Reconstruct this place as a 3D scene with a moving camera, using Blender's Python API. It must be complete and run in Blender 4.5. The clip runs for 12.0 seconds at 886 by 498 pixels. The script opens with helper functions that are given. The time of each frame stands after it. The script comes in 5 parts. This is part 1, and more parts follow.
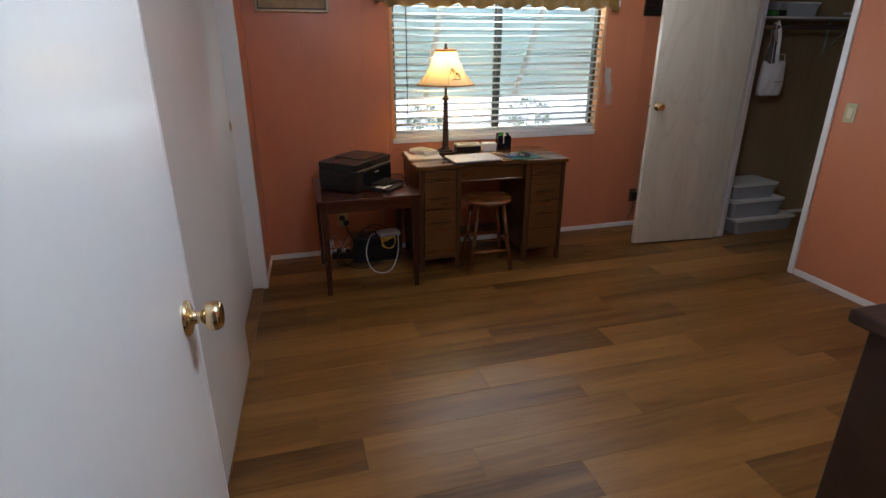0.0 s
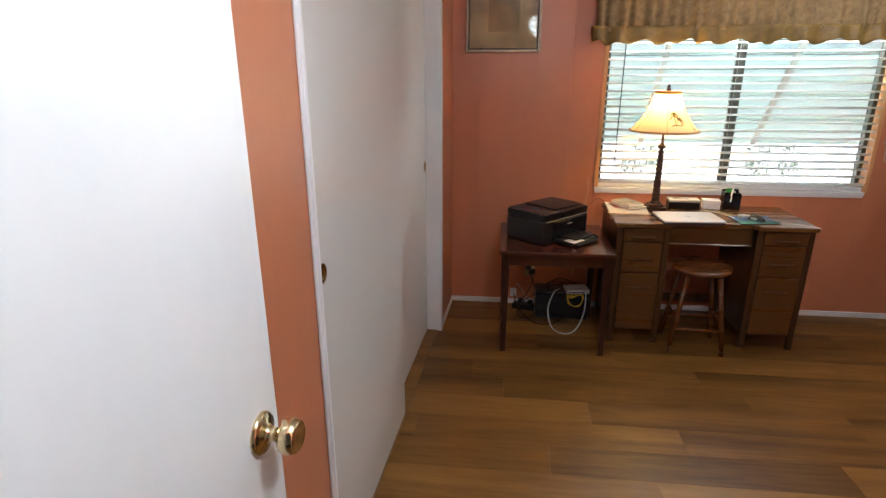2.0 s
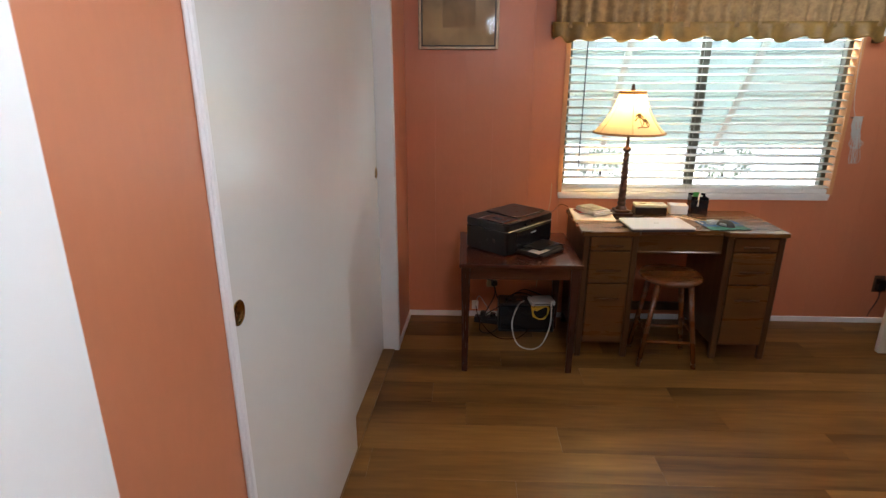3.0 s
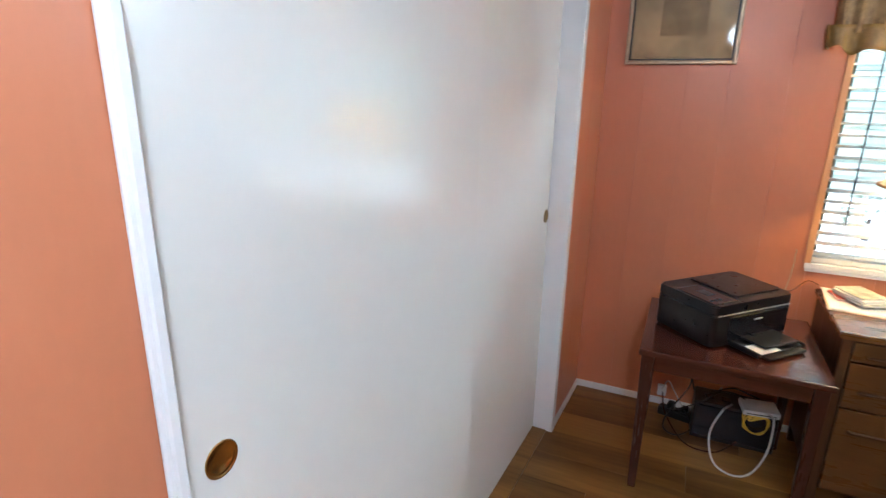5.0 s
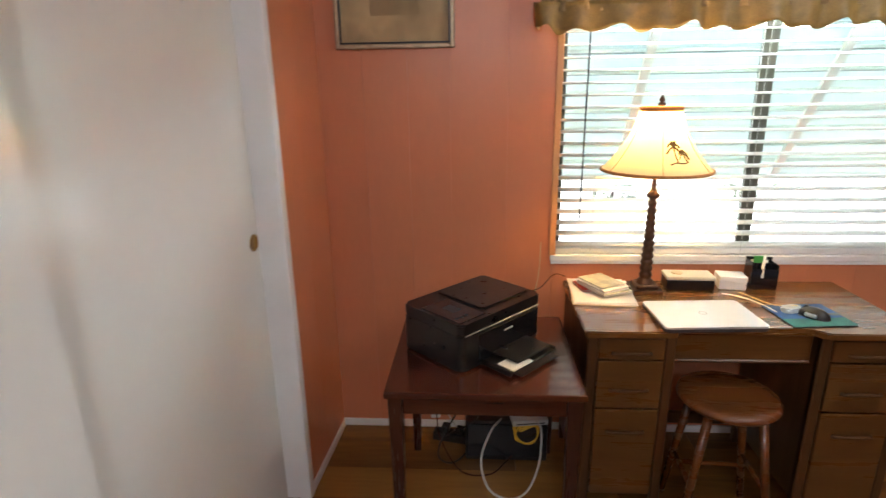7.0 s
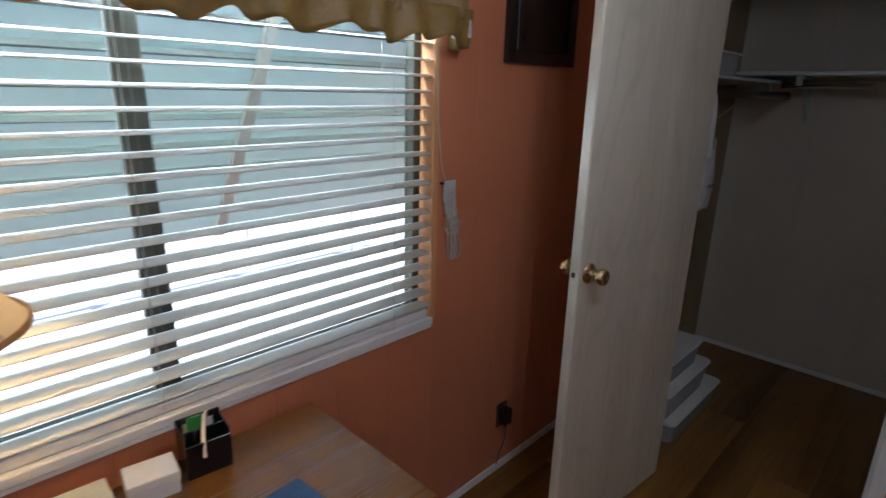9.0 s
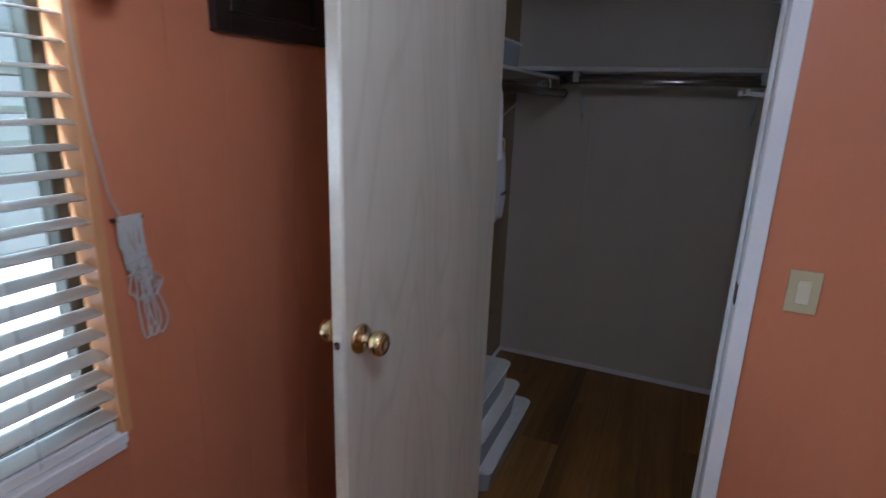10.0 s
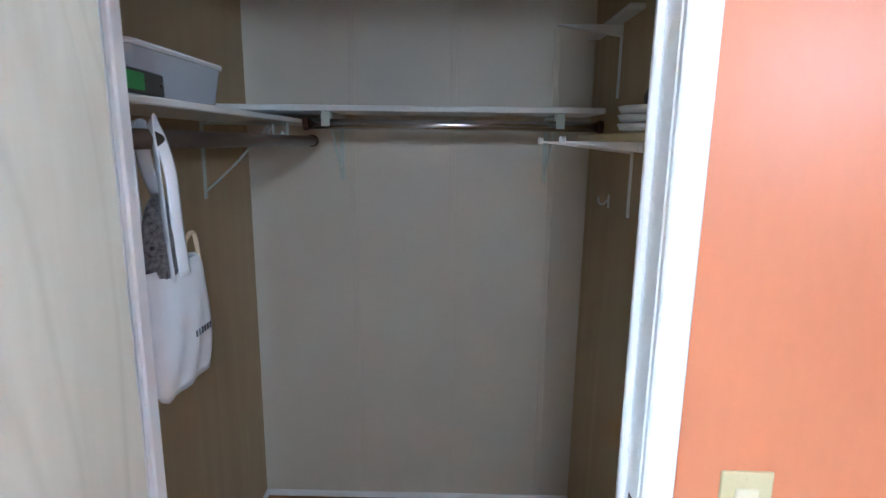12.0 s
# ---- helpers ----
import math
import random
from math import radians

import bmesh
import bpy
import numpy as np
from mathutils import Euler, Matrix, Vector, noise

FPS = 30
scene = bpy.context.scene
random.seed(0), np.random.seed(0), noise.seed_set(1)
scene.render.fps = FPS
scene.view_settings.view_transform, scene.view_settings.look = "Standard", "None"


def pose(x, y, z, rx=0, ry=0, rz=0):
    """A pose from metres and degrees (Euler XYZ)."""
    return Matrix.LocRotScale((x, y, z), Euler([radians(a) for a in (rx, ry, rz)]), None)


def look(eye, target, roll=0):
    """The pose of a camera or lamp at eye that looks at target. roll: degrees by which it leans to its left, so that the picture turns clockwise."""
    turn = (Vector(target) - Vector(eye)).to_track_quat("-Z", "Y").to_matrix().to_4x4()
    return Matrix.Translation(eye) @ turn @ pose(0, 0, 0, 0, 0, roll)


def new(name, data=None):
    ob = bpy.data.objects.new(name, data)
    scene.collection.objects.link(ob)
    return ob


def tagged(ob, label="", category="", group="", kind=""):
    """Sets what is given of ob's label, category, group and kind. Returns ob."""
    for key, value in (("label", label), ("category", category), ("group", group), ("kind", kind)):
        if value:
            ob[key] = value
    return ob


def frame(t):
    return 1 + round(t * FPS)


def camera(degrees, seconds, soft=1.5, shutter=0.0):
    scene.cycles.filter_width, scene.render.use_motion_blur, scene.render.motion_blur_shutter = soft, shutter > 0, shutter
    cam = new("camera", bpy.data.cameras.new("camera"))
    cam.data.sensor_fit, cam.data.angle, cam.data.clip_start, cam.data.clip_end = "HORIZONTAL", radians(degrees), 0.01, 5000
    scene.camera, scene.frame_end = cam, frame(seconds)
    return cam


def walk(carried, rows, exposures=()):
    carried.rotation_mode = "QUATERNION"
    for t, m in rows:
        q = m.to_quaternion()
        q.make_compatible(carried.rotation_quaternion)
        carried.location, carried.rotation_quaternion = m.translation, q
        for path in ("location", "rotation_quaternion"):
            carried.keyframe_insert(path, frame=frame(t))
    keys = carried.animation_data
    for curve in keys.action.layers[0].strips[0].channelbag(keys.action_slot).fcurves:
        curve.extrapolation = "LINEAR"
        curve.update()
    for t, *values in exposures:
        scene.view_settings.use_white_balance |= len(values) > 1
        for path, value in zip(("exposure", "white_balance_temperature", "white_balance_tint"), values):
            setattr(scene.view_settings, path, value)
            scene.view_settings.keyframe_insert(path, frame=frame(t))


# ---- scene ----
cam = camera(78.5, 12.0, soft=1.3, shutter=0.25)
PATH = [
    (0, (-0.036, -0.059, 1.547), (0.477, 1.734, 0.823), 0.1),
    (0.5, (-0.023, 0.071, 1.557), (0.422, 1.891, 0.857), 0.5),
    (1, (0.014, 0.176, 1.573), (0.213, 2.052, 0.911), 1.4),
    (1.5, (0.062, 0.24, 1.58), (-0.05, 2.137, 0.958), 1.0),
    (2, (0.107, 0.253, 1.59), (-0.105, 2.142, 0.968), -0.1),
    (2.5, (0.113, 0.345, 1.577), (-0.001, 2.242, 0.952), 0.0),
    (2.7, (0.114, 0.405, 1.569), (0.075, 2.307, 0.951), -0.2),
    (4.3, (0.15, 0.980, 1.576), (-0.331, 2.829, 0.98), 1.3),
    (4.5, (0.136, 1.021, 1.583), (-0.378, 2.872, 1.024), 0.9),
    (5, (0.189, 1.112, 1.588), (-0.602, 2.858, 1.018), 0.9),
    (5.5, (0.275, 1.147, 1.592), (-0.737, 2.77, 1.008), 1.5),
    (6, (0.304, 1.207, 1.602), (-0.785, 2.774, 1.003), -2.1),
    (6.5, (0.315, 1.404, 1.57), (-0.271, 3.229, 1.0), -0.1),
    (7, (0.392, 1.654, 1.555), (0.272, 3.567, 0.985), -0.9),
    (7.5, (0.558, 1.91, 1.559), (0.744, 3.826, 1.017), -0.4),
    (7.7, (0.618, 2.016, 1.572), (1.047, 3.889, 1.022), 0.5),
    (9.3, (1.291, 2.753, 1.619), (2.83, 3.901, 1.059), 0.9),
    (9.5, (1.39, 2.797, 1.607), (3.03, 3.797, 1.05), 0.7),
    (10, (1.703, 2.87, 1.579), (3.474, 3.633, 1.047), 1.9),
    (10.5, (1.966, 2.944, 1.579), (3.848, 3.372, 1.055), 0.2),
    (11, (2.207, 2.967, 1.591), (4.128, 3.131, 1.06), 1.3),
    (11.5, (2.439, 2.927, 1.62), (4.39, 3.083, 1.208), 1.8),
    (12, (2.612, 2.959, 1.633), (4.574, 2.991, 1.246), 0.7),
]
EXPOSURES = [(0.0, 1.7, 5850, 9), (0.6, 1.95, 5850, 9), (1.5, 2.25, 6100, 10), (2.7, 2.15, 6250, 10), (4.5, 2.85, 5450, 4), (6.0, 2.95, 5350, 3), (7.0, 2.5, 6300, 8), (7.7, 2.3, 6450, 9), (9.3, 1.08, 5450, 12), (9.6, 1.27, 5350, 13), (10.0, 1.7, 5150, 13), (10.5, 2.43, 5080, 7), (11.0, 2.87, 5050, 5), (11.5, 3.35, 5000, 4), (12.0, 3.78, 4970, 3)]
walk(cam, [(t, look(eye, target, roll)) for t, eye, target, roll in PATH], EXPOSURES)

# ---- daylight and lamps ----
world = bpy.data.worlds.new("sky")
scene.world = world
world.use_nodes = True
SUN_UP, SUN_ROUND = radians(72), radians(160)
sky = world.node_tree.nodes.new("ShaderNodeTexSky")
sky.sky_type, sky.sun_disc, sky.sun_elevation, sky.sun_rotation = "NISHITA", False, SUN_UP, SUN_ROUND
back = world.node_tree.nodes["Background"]
back.inputs[1].default_value = 0.15
world.node_tree.links.new(sky.outputs[0], back.inputs[0])


def lamp(name, kind, m, energy, colour, **more):
    data = bpy.data.lights.new(name, kind)
    data.energy, data.color = energy, colour
    for key, value in more.items():
        if key == "size":
            data.size = value
        if key == "size_y":
            data.shape, data.size_y = "RECTANGLE", value
        if key == "radius":
            data.shadow_soft_size = value
        if key == "angle":
            data.angle = value
        if key == "spread":
            data.spread = value
    ob = new(name, data)
    ob.matrix_basis = m
    return ob


SUN_WAY = Vector((math.sin(SUN_ROUND) * math.cos(SUN_UP), math.cos(SUN_ROUND) * math.cos(SUN_UP), math.sin(SUN_UP)))
lamp("sun", "SUN", look(SUN_WAY * 30, (0, 0, 0)), 5.0, (1.0, 0.95, 0.87), angle=radians(0.5))
# daylight that comes in below the awning, high in the window opening
lamp("window_daylight", "AREA", look((1.55, 4.10, 1.90), (1.4, 1.6, 0.5)), 14, (0.84, 0.93, 1.0), size=1.5, size_y=0.16)
# unseen fill lights added under the ceiling, by the closet and by the entry, and the bulb of the table lamp
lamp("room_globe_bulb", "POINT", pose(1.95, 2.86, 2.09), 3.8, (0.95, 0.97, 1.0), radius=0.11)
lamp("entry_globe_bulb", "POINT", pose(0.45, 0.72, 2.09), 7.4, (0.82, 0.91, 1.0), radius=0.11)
lamp("table_lamp_bulb", "POINT", pose(1.068, 3.745, 1.40), 3.0, (1.0, 0.62, 0.24), radius=0.035)


# ---- materials ----
def nodes_of(name):
    m = bpy.data.materials.new(name)
    m.use_nodes = True
    return m, m.node_tree, m.node_tree.nodes["Principled BSDF"]


def surface(name, colour, rough=0.5, metal=0.0, vary=0.12, scale=6.0, stretch=(1, 1, 1), bump=0.05, fine=140.0, random_tone=0.0, gloss_vary=0.08, coat=0.0, spec=0.5):
    """A procedural surface: colour that varies at two scales, relief and uneven gloss."""
    m, tree, bsdf = nodes_of(name)
    new_node, link = tree.nodes.new, tree.links.new
    coord = new_node("ShaderNodeTexCoord")
    mapping = new_node("ShaderNodeMapping")
    mapping.inputs["Scale"].default_value = stretch
    link(coord.outputs["Object"], mapping.inputs[0])
    info = new_node("ShaderNodeObjectInfo")
    shift = new_node("ShaderNodeVectorMath")
    shift.operation = "MULTIPLY_ADD"
    link(info.outputs["Random"], shift.inputs[0])
    shift.inputs[1].default_value = (17.0, 11.0, 23.0)
    link(mapping.outputs[0], shift.inputs[2])
    big, small = new_node("ShaderNodeTexNoise"), new_node("ShaderNodeTexNoise")
    big.inputs["Scale"].default_value, big.inputs["Detail"].default_value = scale, 5.0
    small.inputs["Scale"].default_value, small.inputs["Detail"].default_value = fine, 3.0
    for n in (big, small):
        link(shift.outputs[0], n.inputs["Vector"])
    both = new_node("ShaderNodeMath")
    both.operation = "MULTIPLY_ADD"
    link(small.outputs[0], both.inputs[0])
    both.inputs[1].default_value = 0.4
    link(big.outputs[0], both.inputs[2])
    ramp = new_node("ShaderNodeMapRange")
    link(both.outputs[0], ramp.inputs[0])
    ramp.inputs[1].default_value, ramp.inputs[2].default_value = 0.4, 1.0
    ramp.inputs[3].default_value, ramp.inputs[4].default_value = 1 - vary, 1 + vary
    tone = new_node("ShaderNodeMapRange")
    link(info.outputs["Random"], tone.inputs[0])
    tone.inputs[3].default_value, tone.inputs[4].default_value = 1 - random_tone, 1 + random_tone
    times = new_node("ShaderNodeMath")
    times.operation = "MULTIPLY"
    link(ramp.outputs[0], times.inputs[0])
    link(tone.outputs[0], times.inputs[1])
    paint = new_node("ShaderNodeVectorMath")
    paint.operation = "SCALE"
    paint.inputs[0].default_value = colour
    link(times.outputs[0], paint.inputs["Scale"])
    link(paint.outputs[0], bsdf.inputs["Base Color"])
    gloss = new_node("ShaderNodeMapRange")
    link(big.outputs[0], gloss.inputs[0])
    gloss.inputs[3].default_value, gloss.inputs[4].default_value = max(rough - gloss_vary, 0.02), min(rough + gloss_vary, 1)
    link(gloss.outputs[0], bsdf.inputs["Roughness"])
    bsdf.inputs["Metallic"].default_value = metal
    bsdf.inputs["Coat Weight"].default_value = coat
    bsdf.inputs["Specular IOR Level"].default_value = spec
    if bump:
        relief = new_node("ShaderNodeBump")
        relief.inputs["Strength"].default_value = bump
        relief.inputs["Distance"].default_value = 0.01
        link(both.outputs[0], relief.inputs["Height"])
        link(relief.outputs[0], bsdf.inputs["Normal"])
    return m


def wood(name, light, dark, along="X", rough=0.35, grain=9.0, random_tone=0.2, bump=0.05, coat=0.0, contrast=1.0, figure=0.0, spec=0.5):
    """Wood with stretched grain lines and pores; along is the way of the grain in the object's own axes."""
    m, tree, bsdf = nodes_of(name)
    new_node, link = tree.nodes.new, tree.links.new
    coord, mapping, info = new_node("ShaderNodeTexCoord"), new_node("ShaderNodeMapping"), new_node("ShaderNodeObjectInfo")
    mapping.inputs["Scale"].default_value = [0.09 if a == along else 1.0 for a in "XYZ"]
    link(coord.outputs["Object"], mapping.inputs[0])
    shift = new_node("ShaderNodeVectorMath")
    shift.operation = "MULTIPLY_ADD"
    link(info.outputs["Random"], shift.inputs[0])
    shift.inputs[1].default_value = (5.0, 9.0, 13.0)
    link(mapping.outputs[0], shift.inputs[2])
    bands, pores = new_node("ShaderNodeTexNoise"), new_node("ShaderNodeTexNoise")
    bands.inputs["Scale"].default_value, bands.inputs["Detail"].default_value, bands.inputs["Distortion"].default_value = grain, 6.0, 1.2
    pores.inputs["Scale"].default_value, pores.inputs["Detail"].default_value = grain * 14, 2.0
    for n in (bands, pores):
        link(shift.outputs[0], n.inputs["Vector"])
    mix = new_node("ShaderNodeMath")
    mix.operation = "MULTIPLY_ADD"
    link(pores.outputs[0], mix.inputs[0])
    mix.inputs[1].default_value = 0.35
    link(bands.outputs[0], mix.inputs[2])
    tone = new_node("ShaderNodeMapRange")
    link(info.outputs["Random"], tone.inputs[0])
    tone.inputs[3].default_value, tone.inputs[4].default_value = -random_tone, random_tone
    total = new_node("ShaderNodeMath")
    link(mix.outputs[0], total.inputs[0])
    link(tone.outputs[0], total.inputs[1])
    ramp = new_node("ShaderNodeValToRGB")
    if figure:
        # cathedral figure: thin contour lines of a long, smooth noise
        long_map, rings, steps, fold, thin, fade, cut = (new_node("ShaderNode" + kind) for kind in ("Mapping", "TexNoise", "Math", "Math", "MapRange", "TexNoise", "Math"))
        long_map.inputs["Scale"].default_value = [0.20 if a == along else 1.0 for a in "XYZ"]
        link(coord.outputs["Object"], long_map.inputs[0])
        rings.inputs["Scale"].default_value, rings.inputs["Detail"].default_value, rings.inputs["Distortion"].default_value = 3.6, 1.0, 0.25
        link(long_map.outputs[0], rings.inputs["Vector"])
        steps.operation, steps.inputs[1].default_value = "MULTIPLY", 26.0
        link(rings.outputs[0], steps.inputs[0])
        fold.operation, fold.inputs[1].default_value = "PINGPONG", 1.0
        link(steps.outputs[0], fold.inputs[0])
        link(fold.outputs[0], thin.inputs[0])
        thin.inputs[1].default_value, thin.inputs[2].default_value = 0.0, 0.32
        thin.inputs[3].default_value, thin.inputs[4].default_value = figure, 0.0
        fade.inputs["Scale"].default_value = 4.5
        link(coord.outputs["Object"], fade.inputs["Vector"])
        cut.operation = "MULTIPLY"
        link(thin.outputs[0], cut.inputs[0])
        link(fade.outputs[0], cut.inputs[1])
        less = new_node("ShaderNodeMath")
        less.operation = "SUBTRACT"
        link(total.outputs[0], less.inputs[0])
        link(cut.outputs[0], less.inputs[1])
        total = less
    link(total.outputs[0], ramp.inputs[0])
    middle, half = 0.68, 0.26 / contrast
    ramp.color_ramp.elements[0].position, ramp.color_ramp.elements[1].position = middle - half, middle + half
    ramp.color_ramp.elements[0].color, ramp.color_ramp.elements[1].color = (*dark, 1), (*light, 1)
    link(ramp.outputs[0], bsdf.inputs["Base Color"])
    gloss = new_node("ShaderNodeMapRange")
    link(mix.outputs[0], gloss.inputs[0])
    gloss.inputs[3].default_value, gloss.inputs[4].default_value = rough + 0.1, rough - 0.06
    link(gloss.outputs[0], bsdf.inputs["Roughness"])
    bsdf.inputs["Coat Weight"].default_value = coat
    bsdf.inputs["Specular IOR Level"].default_value = spec
    relief = new_node("ShaderNodeBump")
    relief.inputs["Strength"].default_value, relief.inputs["Distance"].default_value = bump, 0.01
    link(mix.outputs[0], relief.inputs["Height"])
    link(relief.outputs[0], bsdf.inputs["Normal"])
    return m


def shining(name, colour, strength):
    m, tree, bsdf = nodes_of(name)
    bsdf.inputs["Base Color"].default_value = (*colour, 1)
    bsdf.inputs["Emission Color"].default_value = (*colour, 1)
    bsdf.inputs["Emission Strength"].default_value = strength
    return m


def cloth_shade(name, colour, through_colour, share):
    """Thin cloth that lets light through."""
    m, tree, bsdf = nodes_of(name)
    thin, mix = tree.nodes.new("ShaderNodeBsdfTranslucent"), tree.nodes.new("ShaderNodeMixShader")
    weave = tree.nodes.new("ShaderNodeTexNoise")
    weave.inputs["Scale"].default_value = 260
    tint = tree.nodes.new("ShaderNodeMapRange")
    tree.links.new(weave.outputs[0], tint.inputs[0])
    tint.inputs[3].default_value, tint.inputs[4].default_value = 0.85, 1.1
    scale = tree.nodes.new("ShaderNodeVectorMath")
    scale.operation = "SCALE"
    scale.inputs[0].default_value = colour
    tree.links.new(tint.outputs[0], scale.inputs["Scale"])
    tree.links.new(scale.outputs[0], bsdf.inputs["Base Color"])
    bsdf.inputs["Roughness"].default_value = 0.85
    thin.inputs[0].default_value = (*through_colour, 1)
    mix.inputs[0].default_value = share
    tree.links.new(bsdf.outputs[0], mix.inputs[1])
    tree.links.new(thin.outputs[0], mix.inputs[2])
    tree.links.new(mix.outputs[0], tree.nodes["Material Output"].inputs[0])
    return m


def clear(name, colour, rough=0.02, share=0.9, body=1.0):
    """Clear sheet: mostly see-through with a mirror-like skin."""
    m, tree, bsdf = nodes_of(name)
    pane, mix = tree.nodes.new("ShaderNodeBsdfTransparent"), tree.nodes.new("ShaderNodeMixShader")
    pane.inputs[0].default_value = (*colour, 1)
    bsdf.inputs["Base Color"].default_value = (*(c * body for c in colour), 1)
    bsdf.inputs["Roughness"].default_value = rough
    mix.inputs[0].default_value = share
    tree.links.new(bsdf.outputs[0], mix.inputs[1])
    tree.links.new(pane.outputs[0], mix.inputs[2])
    tree.links.new(mix.outputs[0], tree.nodes["Material Output"].inputs[0])
    return m


ORANGE = surface("orange_wall_paint", (0.58, 0.214, 0.106), rough=0.36, vary=0.06, scale=2.2, stretch=(1, 1, 0.35), bump=0.035, fine=60)
DOOR_WHITE = surface("white_door_paint", (0.79, 0.78, 0.76), rough=0.22, vary=0.025, scale=3, stretch=(1, 1, 0.5), bump=0, fine=45, gloss_vary=0.02)
SLIDER = surface("sliding_door_paint", (0.75, 0.735, 0.69), rough=0.17, vary=0.02, scale=2.5, bump=0.003, fine=30, gloss_vary=0.03, spec=0.6)
TRIM = surface("white_trim_paint", (0.80, 0.80, 0.80), rough=0.42, vary=0.03, scale=9, bump=0.01)
BEIGE_DOOR = wood("beige_door_veneer", (0.65, 0.62, 0.52), (0.51, 0.485, 0.39), along="Z", rough=0.45, grain=5.0, random_tone=0.0, contrast=0.9, bump=0.02, figure=0.42)
CREAM = surface("cream_door_edge", (0.60, 0.56, 0.47), rough=0.7, vary=0.1, scale=15)
CEILING = surface("ceiling_board", (0.78, 0.77, 0.74), rough=0.85, vary=0.04, scale=8, bump=0.1)
PLANK = wood("brown_vinyl_plank", (0.320, 0.155, 0.037), (0.098, 0.041, 0.008), along="X", rough=0.36, grain=4.0, random_tone=0.20, bump=0.01, contrast=0.9, spec=0.35)
SUBFLOOR = surface("plank_joint", (0.05, 0.03, 0.018), rough=0.8)
GREY_WALL = surface("grey_closet_paint", (0.58, 0.525, 0.43), rough=0.55, vary=0.05, scale=3, bump=0.05)
TAN_PANEL = wood("tan_closet_panelling", (0.40, 0.29, 0.155), (0.31, 0.215, 0.11), along="Z", rough=0.5, grain=6, random_tone=0.0, contrast=0.6)
WALNUT = wood("walnut_desk", (0.135, 0.058, 0.0145), (0.085, 0.034, 0.009), along="X", rough=0.30, grain=11, random_tone=0.06, coat=0.45, bump=0.008)
# one wood with the fronts; the lighter tone paints light on the top
DESKTOP = wood("walnut_top_lit", (0.20, 0.088, 0.021), (0.125, 0.050, 0.012), along="X", rough=0.28, grain=9, random_tone=0.0, coat=0.5, bump=0.006, contrast=0.8)
WALNUT_UP = wood("walnut_desk_upright", (0.095, 0.041, 0.014), (0.042, 0.017, 0.006), along="Z", rough=0.34, grain=11, random_tone=0.05, coat=0.1)
CHERRY = wood("dark_cherry", (0.085, 0.022, 0.011), (0.035, 0.009, 0.005), along="X", rough=0.22, grain=12, random_tone=0.05, coat=0.35)
CHERRY_UP = wood("dark_cherry_upright", (0.060, 0.017, 0.009), (0.028, 0.008, 0.005), along="Z", rough=0.28, grain=12, random_tone=0.05, coat=0.2)
HONEY = wood("honey_stool_wood", (0.175, 0.056, 0.013), (0.095, 0.029, 0.007), along="X", rough=0.28, grain=10, random_tone=0.08, coat=0.25)
ESPRESSO = wood("dark_dresser_wood", (0.040, 0.022, 0.014), (0.020, 0.010, 0.007), along="X", rough=0.35, grain=10, random_tone=0.05)
BRASS = surface("polished_brass", (0.78, 0.63, 0.37), rough=0.17, metal=1.0, vary=0.05, scale=30, bump=0, gloss_vary=0.03)
OLD_BRASS = surface("dull_brass_cup", (0.50, 0.31, 0.10), rough=0.24, metal=1.0, vary=0.2, scale=40, bump=0.02)
STEEL = surface("steel_rod", (0.72, 0.72, 0.74), rough=0.24, metal=1.0, vary=0.05, scale=12, bump=0, gloss_vary=0.03)
BRONZE = surface("window_aluminium", (0.10, 0.10, 0.078), rough=0.45, metal=0.6, vary=0.12, scale=14)
SLAT = surface("blind_slat", (0.78, 0.78, 0.73), rough=0.42, vary=0.04, scale=9, bump=0.02)
CORD = surface("white_cord", (0.54, 0.53, 0.50), rough=0.7, vary=0.1, scale=60)
BLACK = surface("black_plastic", (0.009, 0.008, 0.008), rough=0.30, vary=0.2, scale=30, bump=0.03, fine=400)
BLACK_GLOSS = surface("glossy_black_plastic", (0.010, 0.010, 0.012), rough=0.14, vary=0.15, scale=20, bump=0.0)
DARK_GREY = surface("dark_grey_plastic", (0.05, 0.05, 0.055), rough=0.4, vary=0.15, scale=30)
SILVER = surface("silver_laptop_lid", (0.72, 0.73, 0.75), rough=0.32, metal=0.55, vary=0.03, scale=20, bump=0.01)
WHITE_PLASTIC = surface("white_plastic", (0.78, 0.78, 0.76), rough=0.4, vary=0.04, scale=20)
IVORY = surface("ivory_plate", (0.54, 0.47, 0.275), rough=0.38, vary=0.05, scale=30)
PAPER = surface("paper", (0.78, 0.74, 0.66), rough=0.8, vary=0.05, scale=30, bump=0.05)
RED_PRINT = surface("red_print", (0.55, 0.06, 0.03), rough=0.6)
PRINT = surface("magazine_print", (0.45, 0.42, 0.28), rough=0.5, vary=0.6, scale=22)
YELLOW = surface("yellow_cable", (0.70, 0.42, 0.03), rough=0.5)
GREEN = surface("green_print", (0.05, 0.30, 0.06), rough=0.5)
CANVAS = surface("white_canvas", (0.74, 0.75, 0.77), rough=0.85, vary=0.06, scale=12, bump=0.12, fine=300)
BROWN_METAL = surface("bronzed_lamp_metal", (0.085, 0.040, 0.022), rough=0.38, metal=0.5, vary=0.35, scale=50, bump=0.2)
SHADE = cloth_shade("cream_lamp_shade", (0.80, 0.66, 0.42), (0.90, 0.72, 0.42), 0.42)
BAND = surface("amber_trim_band", (0.45, 0.20, 0.06), rough=0.7, vary=0.2, scale=60)
PALM = surface("brown_palm_print", (0.10, 0.055, 0.015), rough=0.8)
